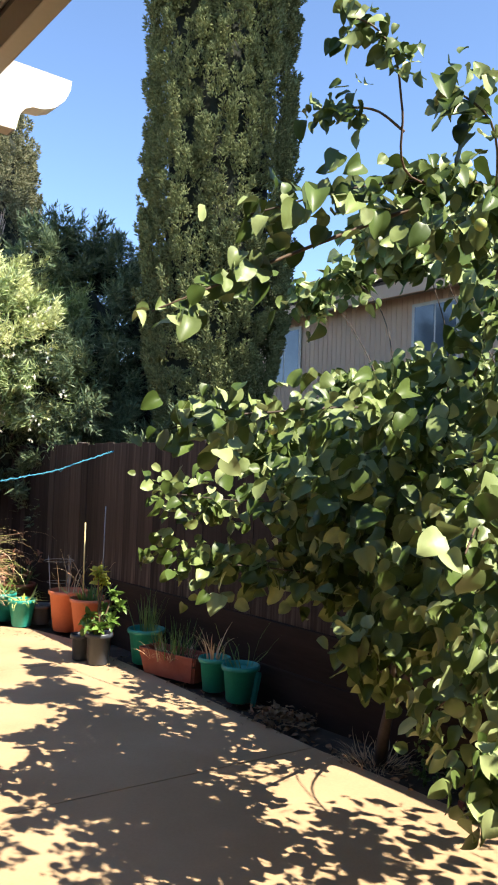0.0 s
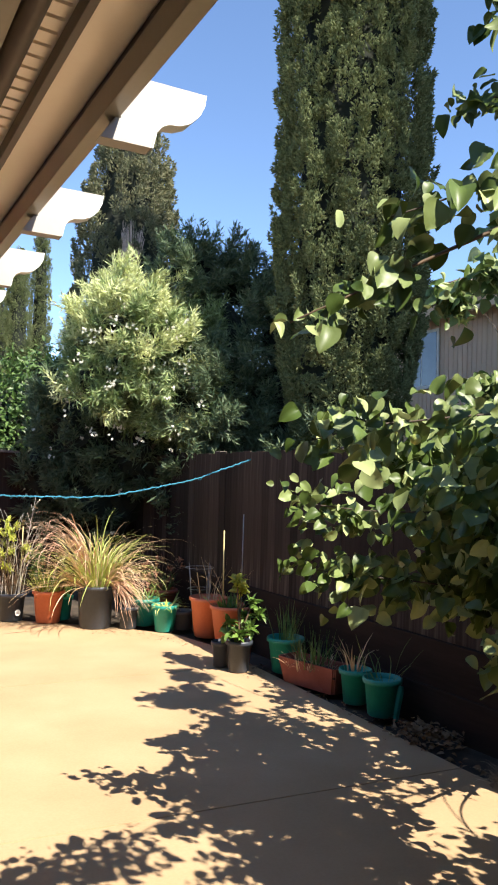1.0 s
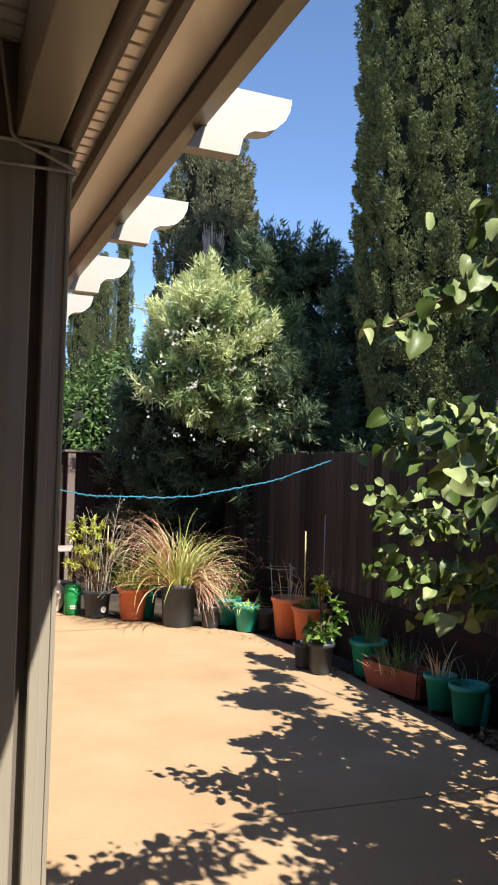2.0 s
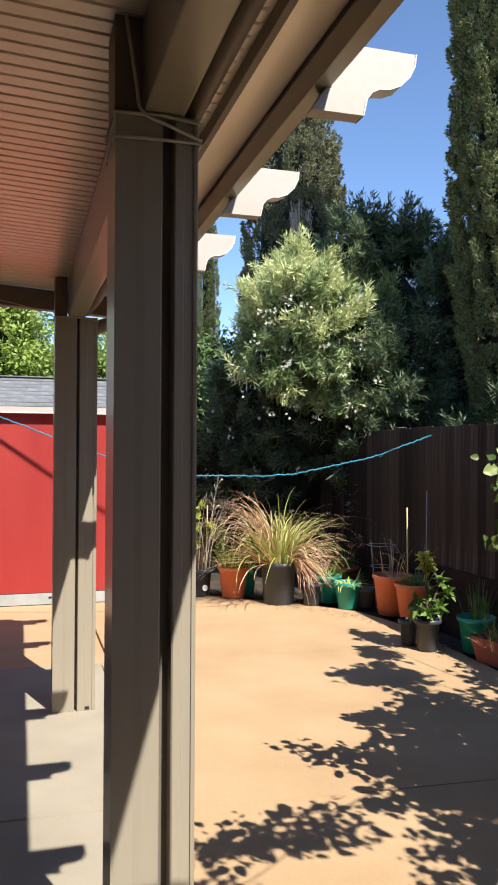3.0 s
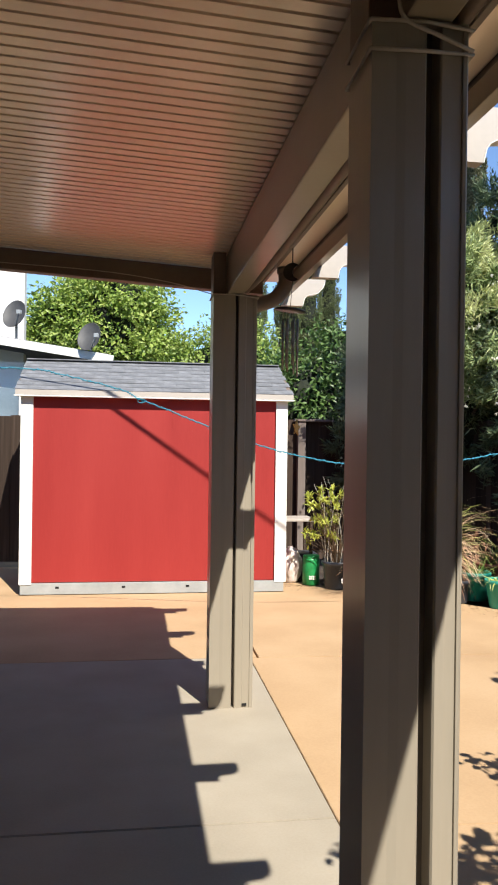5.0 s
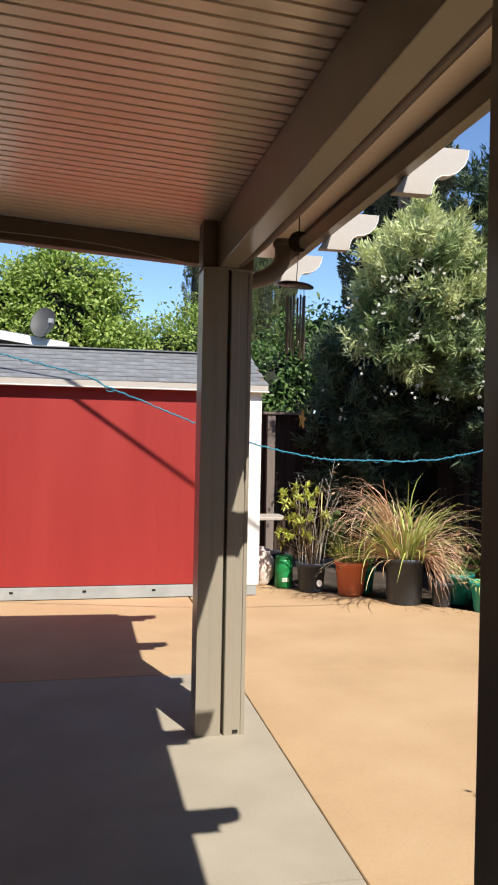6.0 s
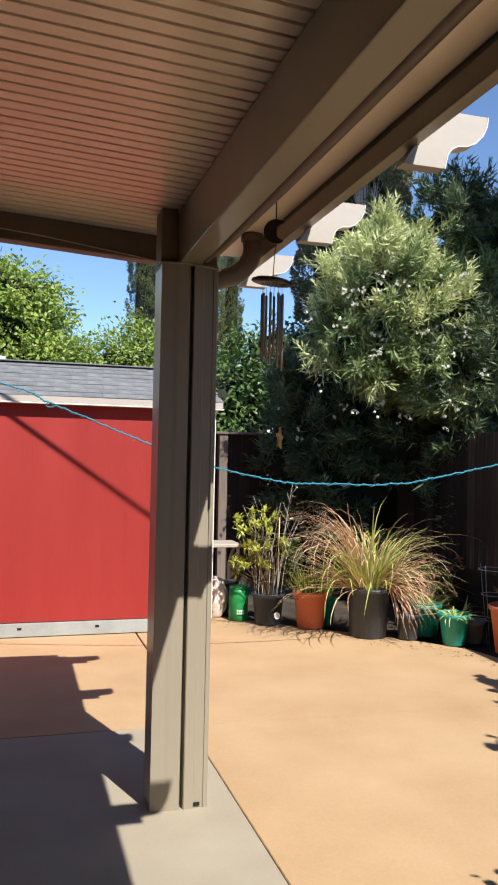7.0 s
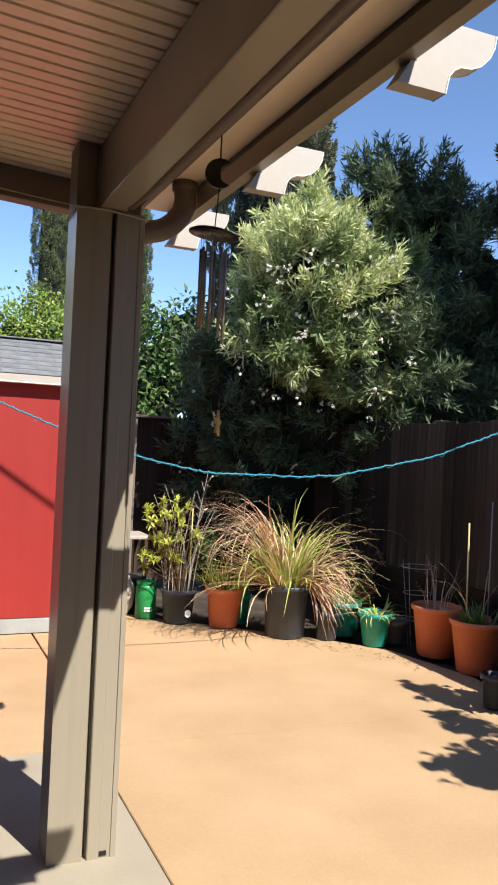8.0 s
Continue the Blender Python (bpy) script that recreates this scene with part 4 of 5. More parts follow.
# ---- neighbouring houses ----
def side_house():
    h = thing("house", (9.3, 3.0, 0), "tan-sided neighbouring house with brown shake roof", "house")
    part("wall", boxed((0, -9.0, 0), (0.2, 11.7, 4.22)), SIDING, h)
    for i in range(100):
        part("batten", boxed((-0.012, -1.0 + 0.1 * i, 2.2), (0.0, -0.985 + 0.1 * i, 4.2)), SIDING, h)
    part("eave_board", boxed((-0.34, -9.3, 4.10), (-0.30, 12.0, 4.31), 0.004), SIDING, h, "beige eave board")
    part("soffit", boxed((-0.30, -9.3, 4.17), (0.0, 12.0, 4.20)), STUCCO, h)
    slope = 25
    bm = boxed((0, -9.3, -0.04), (2.36, 12.0, 0.0))
    bmesh.ops.transform(bm, matrix=pose(-0.36, 0, 4.33, 0, -slope, 0), verts=bm.verts)
    back = boxed((0, -9.3, -0.04), (2.5, 12.0, 0.0))
    bmesh.ops.transform(back, matrix=pose(1.779, 0, 5.327, 0, slope, 0), verts=back.verts)
    part("roof", back, SHAKE, h)
    roof = part("roof", bm, SHAKE, h, "brown wood shake roof")
    rnd = random.Random(9)
    sets = []
    for c in range(10):
        y = -9.3
        while y < 12.0:
            w = rnd.uniform(0.10, 0.26)
            b = boxed((0, 0.004, 0.0), (0.34, w - 0.004, rnd.uniform(0.016, 0.045)))
            bmesh.ops.transform(b, matrix=pose(-0.36, 0, 4.33, 0, -slope, 0) @ pose(c * 0.24 - 0.03 + rnd.uniform(-0.02, 0.02), y, 0.004 + 0.02, 0, 2.5, 0), verts=b.verts)
            b.verts.index_update()
            sets.append(([tuple(v.co) for v in b.verts], [tuple(v.index for v in f.verts) for f in b.faces]))
            b.free()
            y += w
    v, f = joined(sets)
    tagged(meshed("shake", v, f, SHAKE, roof), kind="stuff")
    for y in (6.8, 3.7):
        wdw = part("window", boxed((-0.03, y, 3.1), (0.02, y + 0.8, 4.03)), WHITEP, h, "white framed window")
        part("pane", boxed((-0.034, y + 0.05, 3.15), (-0.028, y + 0.385, 3.98)), GLASS, wdw)
        part("pane", boxed((-0.034, y + 0.415, 3.15), (-0.028, y + 0.75, 3.98)), GLASS, wdw)


side_house()


def dish(at, turn):
    d = thing("satellite_dish", at, "dark grey satellite dish on a roof mast", "satellite dish")
    d.rotation_euler = (0, 0, radians(turn))
    bm = lathe([(0, 0.0), (0.1, 0.008), (0.19, 0.03), (0.235, 0.05), (0.242, 0.054), (0.235, 0.043), (0.12, -0.01), (0, -0.014)], 26)
    bmesh.ops.transform(bm, matrix=pose(0, 0, 0.42, 66, 0, 0) @ Matrix.Diagonal((0.75, 1.0, 1, 1)), verts=bm.verts)
    part("reflector", bm, DISH, d, smooth=True)
    tube("mast", [(0, 0.03, 0.0), (0, 0.03, 0.30), (0, 0.02, 0.42)], 0.02, SKID, d, sides=8)
    tube("arm", [(0, 0.0, 0.24), (0.14, -0.22, 0.30), (0.24, -0.36, 0.40)], 0.012, SKID, d, sides=6)
    part("receiver", boxed((0.22, -0.40, 0.38), (0.28, -0.34, 0.44), 0.006), SKID, d)


def far_house():
    h = thing("house", (-1.4, 13.2, 0), "white low-roofed neighbouring house past the fence", "house")
    part("wall", boxed((-6.0, 0.3, 0), (1.3, 0.5, 2.78)), WHITEP, h, "pale wall")
    bm = boxed((-6.2, -0.25, -0.12), (1.65, -0.21, 0.0), 0.004)
    bmesh.ops.transform(bm, matrix=pose(0, 0, 3.10, 0, 8, 0), verts=bm.verts)
    part("eave_board", bm, WHITEP, h, "white eave board")
    bm = boxed((-6.2, 0, -0.04), (1.6, 3.5, 0.0))
    bmesh.ops.transform(bm, matrix=pose(0, -0.24, 3.11, 0, 8, 0), verts=bm.verts)
    part("roof", bm, SHINGLE, h)
    part("upper_wall", boxed((-6.0, 1.6, 2.9), (0.06, 1.9, 5.2)), WHITEP, h, "pale upper wall")
    wdw = part("window", boxed((-0.7, 0.26, 1.5), (0.25, 0.32, 2.45)), WHITEP, h, "white framed window")
    part("pane", boxed((-0.63, 0.254, 1.57), (0.18, 0.264, 2.38)), GLASS, wdw)


far_house()
for spot in ((-0.12, 12.95, 2.70), (-1.25, 13.2, 3.04)):
    dish(spot, -20)


# ---- apricot tree ----
def apricot_tree():
    rng = np.random.default_rng(31)
    at = np.array([4.40, 3.45, 0.0])
    t = thing("apricot_tree", tuple(at), "young apricot tree with broad folded green leaves beside the patio", "tree")
    fork = (4.37, 3.36, 0.34)
    tube("trunk", [Vector(p) - Vector(at) for p in ((4.41, 3.47, -0.08), (4.39, 3.42, 0.15), fork)], [0.042, 0.034, 0.027], BARK, t, sides=10)
    upper_limbs = [
        [fork, (3.9, 2.6, 1.7), (3.1, 1.8, 2.38), (2.68, 1.53, 2.38), (2.45, 1.50, 2.35), (2.2, 1.57, 2.29), (1.97, 1.68, 2.20)],
        [(2.68, 1.53, 2.38), (2.30, 1.50, 2.32), (2.22, 1.46, 2.44), (2.17, 1.44, 2.535), (2.12, 1.46, 2.595), (2.06, 1.49, 2.61)],
        [(2.24, 1.47, 2.40), (2.18, 1.50, 2.44), (2.13, 1.55, 2.45), (2.07, 1.59, 2.44)],
        [(2.9, 1.7, 2.38), (2.27, 1.25, 2.33), (2.10, 1.24, 2.38)],
        [(2.5, 1.52, 2.34), (2.22, 1.62, 2.2), (2.05, 1.69, 2.11), (1.9, 1.71, 2.03), (1.77, 1.76, 1.96)],
        [fork, (3.6, 2.6, 1.55), (3.06, 2.2, 1.84), (2.38, 2.16, 1.80), (2.03, 2.07, 1.73)],
        [fork, (3.8, 3.0, 1.3), (3.42, 2.85, 1.48), (2.95, 3.05, 1.50), (2.66, 3.19, 1.53)],
        [fork, (3.8, 3.05, 1.0), (3.4, 2.97, 1.16), (2.97, 3.08, 1.22), (2.70, 3.20, 1.25)],
    ]
    front_limbs = [
        [fork, (3.8, 2.5, 1.1), (3.4, 2.22, 1.2), (3.1, 2.26, 1.13), (2.95, 2.23, 0.97)],
        [(3.8, 2.5, 1.5), (3.2, 1.8, 1.75), (2.55, 1.43, 1.62), (2.12, 1.19, 1.48)],
        [(3.6, 2.4, 1.2), (3.0, 1.7, 1.3), (2.53, 1.40, 1.24), (2.45, 1.55, 1.02)],
        [(3.4, 2.1, 1.2), (2.8, 1.5, 1.15), (2.33, 1.26, 1.05), (2.28, 1.25, 0.98)],
        [fork, (4.3, 3.3, 1.8), (4.3, 3.4, 2.5), (4.38, 3.75, 2.85), (4.44, 3.92, 2.95)],
        [fork, (4.45, 3.5, 1.9), (4.5, 3.9, 2.6), (4.58, 4.3, 2.85), (4.62, 4.5, 2.92)],
        [fork, (4.35, 3.0, 2.0), (4.25, 3.0, 2.6), (4.06, 3.1, 2.9), (3.88, 3.2, 2.95)],
    ]
    back_limbs = [
        [fork, (4.35, 2.6, 1.8), (4.25, 2.9, 2.6), (4.2, 3.0, 2.95), (4.1, 3.1, 3.1)],
        [fork, (4.3, 2.3, 1.5), (4.2, 1.4, 2.0), (4.25, 0.7, 2.4), (4.2, 0.3, 2.5)],
        [fork, (4.1, 2.3, 1.2), (4.0, 1.5, 1.6), (3.8, 1.0, 1.8)],
        [fork, (4.05, 2.2, 1.6), (3.55, 1.4, 2.25), (3.0, 0.75, 2.28), (2.68, 0.2, 2.15)],
        [fork, (4.0, 3.2, 1.5), (3.9, 3.35, 1.8), (3.5, 3.3, 1.78), (3.3, 3.35, 1.75)],
        [fork, (4.45, 3.45, 1.4), (4.55, 3.6, 2.02), (4.78, 3.75, 2.2), (4.95, 4.1, 2.26), (4.96, 4.45, 2.28)],
    ]
    limbs = upper_limbs + front_limbs + back_limbs
    spots, heads = [], []
    for limb in limbs:
        path = smooth_path(limb, 6)
        local = [p - Vector(at) for p in path]
        n = len(local)
        first = 0.0035 if limb[-1][2] > 2.8 else 0.0032 if limb[-1][2] > 2.37 else 0.0055 if limb[0] == fork else 0.006
        tube("limb", local, [first + (0.002 - first) * i / (n - 1) + (0.016 * (1 - i / (n - 1)) ** 7 if limb[0] == fork else 0) for i in range(n)], BARK if limb[0] == fork else TWIG, t, sides=7)
        many = 13 if limb[0] == fork and limb[-1][1] > 2.0 else 5 if 2.42 < limb[-1][2] < 2.7 else 3 if limb[-1][0] < 1.8 else 8
        tip = local[2 * n // 3:] if limb[-1][2] > 2.8 else local[n // 3:] if many > 8 else local[n // 2:]
        for i in range(len(tip) - 1):
            a, b = np.array(tip[i]), np.array(tip[i + 1])
            for _ in range(many):
                spots.append(a + (b - a) * rng.random() + rng.normal(size=3) * (0.06 if many > 8 else 0.022 if many < 8 else 0.034))
                heads.append((b - a) / max(np.linalg.norm(b - a), 1e-3) * 0.5)
    top_masses = [((4.4, 3.76, 2.88), (0.10, 0.14, 0.10), 36), ((4.55, 4.3, 2.85), (0.10, 0.16, 0.10), 36), ((4.3, 2.9, 1.0), (0.3, 0.35, 0.3), 120), ((4.08, 3.15, 2.88), (0.22, 0.16, 0.12), 110), ((4.2, 3.25, 2.9), (0.25, 0.25, 0.16), 150), ((4.2, 3.1, 2.92), (0.3, 0.3, 0.2), 150), ((4.22, 2.6, 2.72), (0.36, 0.36, 0.26), 170), ((3.9, 3.3, 1.8), (0.4, 0.38, 0.25), 220), ((4.05, 3.0, 1.47), (0.4, 0.4, 0.3), 240), ((3.45, 3.15, 1.66), (0.28, 0.25, 0.2), 130), ((3.75, 3.3, 1.3), (0.4, 0.35, 0.3), 220), ((3.5, 2.25, 1.95), (0.4, 0.4, 0.3), 220)]
    # clumps with y below 1.2 lie out of view, added for their shade
    middle_masses = [((3.57, 2.65, 1.9), (0.4, 0.4, 0.25), 200), ((3.27, 2.05, 1.12), (0.4, 0.4, 0.3), 200), ((3.55, 2.6, 1.2), (0.4, 0.4, 0.3), 230), ((3.3, 2.35, 1.5), (0.35, 0.35, 0.35), 220), ((3.35, 1.85, 2.3), (0.3, 0.3, 0.2), 150), ((2.85, 1.7, 1.4), (0.3, 0.3, 0.35), 130), ((2.66, 1.57, 2.31), (0.30, 0.16, 0.12), 190), ((2.28, 1.56, 2.25), (0.22, 0.10, 0.08), 26), ((2.72, 0.22, 2.15), (0.36, 0.34, 0.25), 190), ((2.98, 0.72, 2.25), (0.4, 0.38, 0.25), 150), ((3.15, 1.1, 2.4), (0.3, 0.28, 0.25), 120), ((2.27, 1.84, 2.04), (0.09, 0.07, 0.05), 6)]
    outer_masses = [((4.45, 2.6, 2.2), (0.4, 0.6, 0.5), 210), ((4.4, 3.0, 1.3), (0.3, 0.4, 0.4), 160), ((3.95, 1.25, 1.65), (0.6, 0.55, 0.5), 300), ((4.2, 0.55, 2.3), (0.55, 0.55, 0.45), 260), ((3.6, 1.35, 2.4), (0.45, 0.45, 0.3), 200), ((4.2, 1.7, 2.6), (0.5, 0.5, 0.35), 150), ((3.45, 2.55, 1.45), (0.4, 0.4, 0.4), 300), ((3.6, 2.9, 1.55), (0.45, 0.45, 0.4), 300), ((3.4, 2.3, 1.0), (0.4, 0.4, 0.3), 160), ((3.25, 1.72, 1.75), (0.28, 0.25, 0.3), 110), ((2.95, 1.75, 1.0), (0.3, 0.3, 0.3), 110), ((3.6, 2.0, 2.35), (0.35, 0.3, 0.25), 150)]
    # mostly out of view, added up-sun to shade the lower leaves
    sunward_masses = [((3.35, 0.95, 1.6), (0.3, 0.3, 0.3), 150), ((2.68, 0.75, 1.75), (0.28, 0.25, 0.25), 190), ((2.95, 0.9, 1.4), (0.3, 0.25, 0.3), 190), ((2.55, 0.55, 1.5), (0.3, 0.25, 0.3), 200), ((2.9, 1.15, 1.75), (0.25, 0.2, 0.3), 190), ((3.2, 1.5, 2.15), (0.28, 0.25, 0.2), 190)]
    # added over the fence to put the pots in shade
    fence_masses = [((4.95, 3.25, 2.24), (0.3, 0.35, 0.14), 170), ((4.95, 3.8, 2.28), (0.3, 0.35, 0.13), 170), ((4.95, 4.35, 2.25), (0.28, 0.3, 0.13), 120)]
    inner_masses = [((3.8, 1.6, 2.35), (0.45, 0.4, 0.3), 190), ((3.4, 1.72, 2.3), (0.3, 0.25, 0.25), 150), ((4.1, 2.1, 2.1), (0.4, 0.4, 0.3), 200)]
    masses = top_masses + middle_masses + outer_masses + inner_masses + sunward_masses + fence_masses
    for c, r, n in masses:
        n = int(n * 0.9)
        u = unit_random(rng, n) * (rng.random((n, 1)) ** 0.45) * np.array(r)
        spots += list(np.array(c) - at + u)
        heads += list(u * 0.8)
    p, hd = np.array(spots), np.array(heads)
    n = len(p)
    ahead = hd * 0.6 + np.array([-0.2, -0.15, -0.6]) + rng.normal(size=(n, 3)) * 0.5
    nor = np.array([-0.1, -0.5, 0.6]) + rng.normal(size=(n, 3)) * np.where(p[:, :1] + at[0] < 2.9, 0.42, 0.7)
    size = 0.1 * rng.uniform(0.5, 1.1, n)
    size *= np.where((p[:, 2] > 1.93) & (p[:, 1] + at[1] < 2.0), np.where(p[:, 2] > 2.40, 0.42, 0.62), np.where(p[:, 0] + at[0] < 2.9, 0.66, 1.0))
    size *= np.where(p[:, 1] + at[1] < 1.1, 0.78, 1.0)
    near = np.argsort(p[:, 0] * 0.8 + p[:, 1])[:290]
    rest = np.ones(n, bool)
    rest[near] = False
    sets = []
    form = rng.integers(0, 6, n)
    for k in range(6):
        s = rest & (form == k)
        sets.append(leaves(p[s], ahead[s], nor[s], size[s], size[s] * rng.uniform(0.65, 0.95, s.sum()), fine_leaf(k)))
    v, f = joined(sets)
    crown = tagged(meshed("crown", v, f, APRICOT, t, "", True), kind="stuff")
    mes = []
    for k in range(6):
        tv, tf = fine_leaf(k)
        me = bpy.data.meshes.new("leaf")
        me.from_pydata(tv, [], tf)
        me.materials.append(APRICOT)
        me.shade_smooth()
        mes.append(me)
    for i in near:
        a = Vector(ahead[i]).normalized()
        s = Vector(nor[i]).cross(a).normalized()
        m = Matrix((a, s, a.cross(s))).transposed()
        piece("leaf", mes[i % 6], crown, p[i], m.to_euler(), (min(size[i], 0.075) * 0.9, min(size[i], 0.075) * 0.76, min(size[i], 0.075) * 0.8))
    # a few unripe fruits
    bm = bmesh.new()
    bmesh.ops.create_uvsphere(bm, u_segments=12, v_segments=8, radius=0.016)
    fruit = finish("fruit", bm, surface("green_fruit", [(0.30, 0.38, 0.09), (0.40, 0.44, 0.13)], 20, 0.6, 0.1), True)
    for q in ((2.42, 1.47, 2.36), (2.46, 1.46, 2.35), (2.50, 1.45, 2.24), (2.55, 1.5, 2.28), (2.4, 2.1, 1.75), (2.2, 2.1, 1.73)):
        piece("fruit", fruit, t, Vector(q) - Vector(at))


apricot_tree()


# ---- pots and what grows in them ----
def pot_parts(t, r0, r1, h, material, rim=0.02, seed=0, fill=0.82):
    """Body with a rolled rim and soil; r0 below, r1 at the top."""
    w = 0.006
    bm = lathe([(0, 0.004), (r0 - 0.008, 0.0), (r0, 0.008), (r1 - 0.006, h - 2 * rim), (r1 - 0.004, h - 2 * rim), (r1 - w - 0.004, h - 2 * rim), (r0 - w, 0.03), (0, 0.03)], 28, 0.006, seed)
    part("pot", bm, material, t, smooth=True)
    bm = lathe([(r1 - 0.005, h - 2 * rim - 0.004), (r1 + 0.008, h - 2 * rim), (r1 + 0.011, h - rim), (r1 + 0.009, h - 0.004), (r1 + 0.002, h), (r1 - 0.004, h - 0.004), (r1 - 0.008, h - 2 * rim)], 28, 0.006, seed)
    part("rim", bm, material, t, smooth=True)
    rs = r0 + (r1 - r0) * fill - w
    bm = lathe([(0, h * fill + 0.012), (rs * 0.5, h * fill + 0.008), (rs, h * fill - 0.004), (rs, h * fill - 0.02)], 20, 0.02, seed)
    part("soil", bm, SOIL, t, smooth=True)


def blade_data(rnd, base, lean, turn, length, width, droop, segs=7):
    """One arching grass blade as a folded ribbon."""
    vs, fs = [], []
    bend = rnd.uniform(-0.14, 0.14)
    p, a = Vector(base), lean
    for i in range(segs + 1):
        k = i / segs
        turn += bend + rnd.uniform(-0.08, 0.08)
        d = Vector((math.cos(turn), math.sin(turn), 0))
        side = Vector((-d.y, d.x, 0))
        w = width * (1 - k ** 2.2) * (0.6 + 0.4 * min(1, k * 4)) * 0.5 + 0.0004
        up = d * -math.cos(a) + Vector((0, 0, 1)) * math.sin(a)
        vs += [tuple(p + side * w + up * w * 0.35), tuple(p), tuple(p - side * w + up * w * 0.35)]
        p = p + (d * math.sin(a) + Vector((0, 0, 1)) * math.cos(a)) * (length / segs)
        a += droop / segs * (0.4 + 1.4 * k) + rnd.uniform(-0.12, 0.12)
    for i in range(segs):
        b = 3 * i
        fs += [(b, b + 1, b + 4, b + 3), (b + 1, b + 2, b + 5, b + 4)]
    return vs, fs


def tuft(name, t, n, material, h, reach, lean, length, width, droop, seed, label="", sector=(0, 2 * math.pi)):
    rnd = random.Random(seed)
    sets = []
    for _ in range(n):
        a, r = rnd.uniform(*sector), reach * math.sqrt(rnd.random())
        tw = a + rnd.uniform(-0.5, 0.5)
        sets.append(blade_data(rnd, (r * math.cos(a), r * math.sin(a), h), rnd.uniform(*lean), tw, rnd.uniform(*length), width * rnd.uniform(0.7, 1.2), rnd.uniform(*droop)))
    v, f = joined(sets)
    return tagged(meshed(name, v, f, material, t, label, True), kind="stuff")


def rosettes(name, t, tips, material, n, length, width, seed, shape=BROAD, label=""):
    """Whorls of leaves at the ends of stems."""
    rng = np.random.default_rng(seed)
    sets = []
    for tip in tips:
        p = np.repeat([tip], n, 0) + rng.normal(size=(n, 3)) * 0.012
        a = rng.normal(size=(n, 3)) + np.array([0, 0, 0.45])
        sets.append(leaves(p, a, np.array([0, 0, 1.0]) + rng.normal(size=(n, 3)) * 0.35, length * rng.uniform(0.6, 1.15, n), width * rng.uniform(0.7, 1.15, n), shape))
    v, f = joined(sets)
    return tagged(meshed(name, v, f, material, t, label, True), kind="stuff")


def potted(at, r0, r1, h, material, label, seed, rim=0.018, fill=0.84, group="pots along the patio edge"):
    t = thing("plant_pot", (*at, 0.0), label, "plant pot", group)
    pot_parts(t, r0, r1, h, material, rim, seed, fill)
    return t


# lemongrass in the big black pot
t = potted((3.50, 8.55), 0.165, 0.193, 0.44, BLACK, "large black nursery pot with arching half-dry lemongrass", 1, fill=0.9)
tuft("grass_tuft", t, 120, GRASS_LIVE, 0.40, 0.12, (0.0, 0.65), (0.45, 0.95), 0.017, (0.7, 2.5), 1)
tuft("low_tuft", t, 80, GRASS_LIVE, 0.42, 0.14, (0.4, 1.1), (0.4, 0.85), 0.015, (1.0, 2.4), 6)
tuft("dry_tuft", t, 70, GRASS_RED, 0.40, 0.13, (0.0, 0.55), (0.9, 1.38), 0.011, (1.8, 3.1), 2, "dry pinkish arching blades", (2.0, 4.3))
tuft("dry_tuft", t, 16, GRASS_RED, 0.40, 0.13, (0.1, 0.8), (0.7, 1.05), 0.011, (1.6, 2.8), 31, "dry pinkish arching blades", (-1.3, 0.6))
tuft("straw_tuft", t, 62, GRASS_DRY, 0.42, 0.14, (0.9, 1.5), (0.5, 0.98), 0.0125, (0.3, 1.0), 7, "dry straw-coloured blades", (2.2, 4.0))
tuft("straw_tuft", t, 26, GRASS_DRY, 0.42, 0.14, (0.6, 1.35), (0.5, 0.98), 0.0125, (0.6, 1.8), 8, "dry straw-coloured blades", (-1.3, 0.5))
tuft("upright_tuft", t, 26, GRASS_DRY, 0.42, 0.12, (0.0, 0.4), (0.78, 1.08), 0.010, (1.2, 3.4), 9, "thin pale dry blades")
rnd = random.Random(5)
sets = []
for _ in range(95):
    a = rnd.uniform(-1.05, -0.35)
    sets.append(blade_data(rnd, (0.17 * math.cos(a), 0.17 * math.sin(a), 0.50), rnd.uniform(1.6, 2.45), a + rnd.uniform(-0.35, 0.45), rnd.uniform(0.34, 0.60), 0.009, rnd.uniform(0.35, 0.9)))
for _ in range(30):
    a = rnd.uniform(-1.4, -0.2)
    sets.append(blade_data(rnd, (0.04 * math.cos(a), 0.04 * math.sin(a), 0.44), rnd.uniform(0.7, 1.1), a + rnd.uniform(-0.2, 0.2), rnd.uniform(0.6, 0.75), 0.011, rnd.uniform(2.0, 2.5)))
v, f = joined(sets)
tagged(meshed("hanging_foliage", v, f, GRASS_RED, t, "bundle of dead reddish blades hanging over the rim", True), kind="stuff")
for lean, turn, length, droop in ((0.55, -0.35, 1.3, 1.6), (0.6, -0.5, 1.15, 2.1), (0.45, 2.75, 1.15, 1.9), (0.8, 2.9, 1.0, 1.2)):
    v, f = blade_data(rnd, (0.05, 0, 0.42), lean, turn, length, 0.008, droop, 12)
    meshed("long_blade", v, f, GRASS_DRY, t, "long thin arching blade", True)

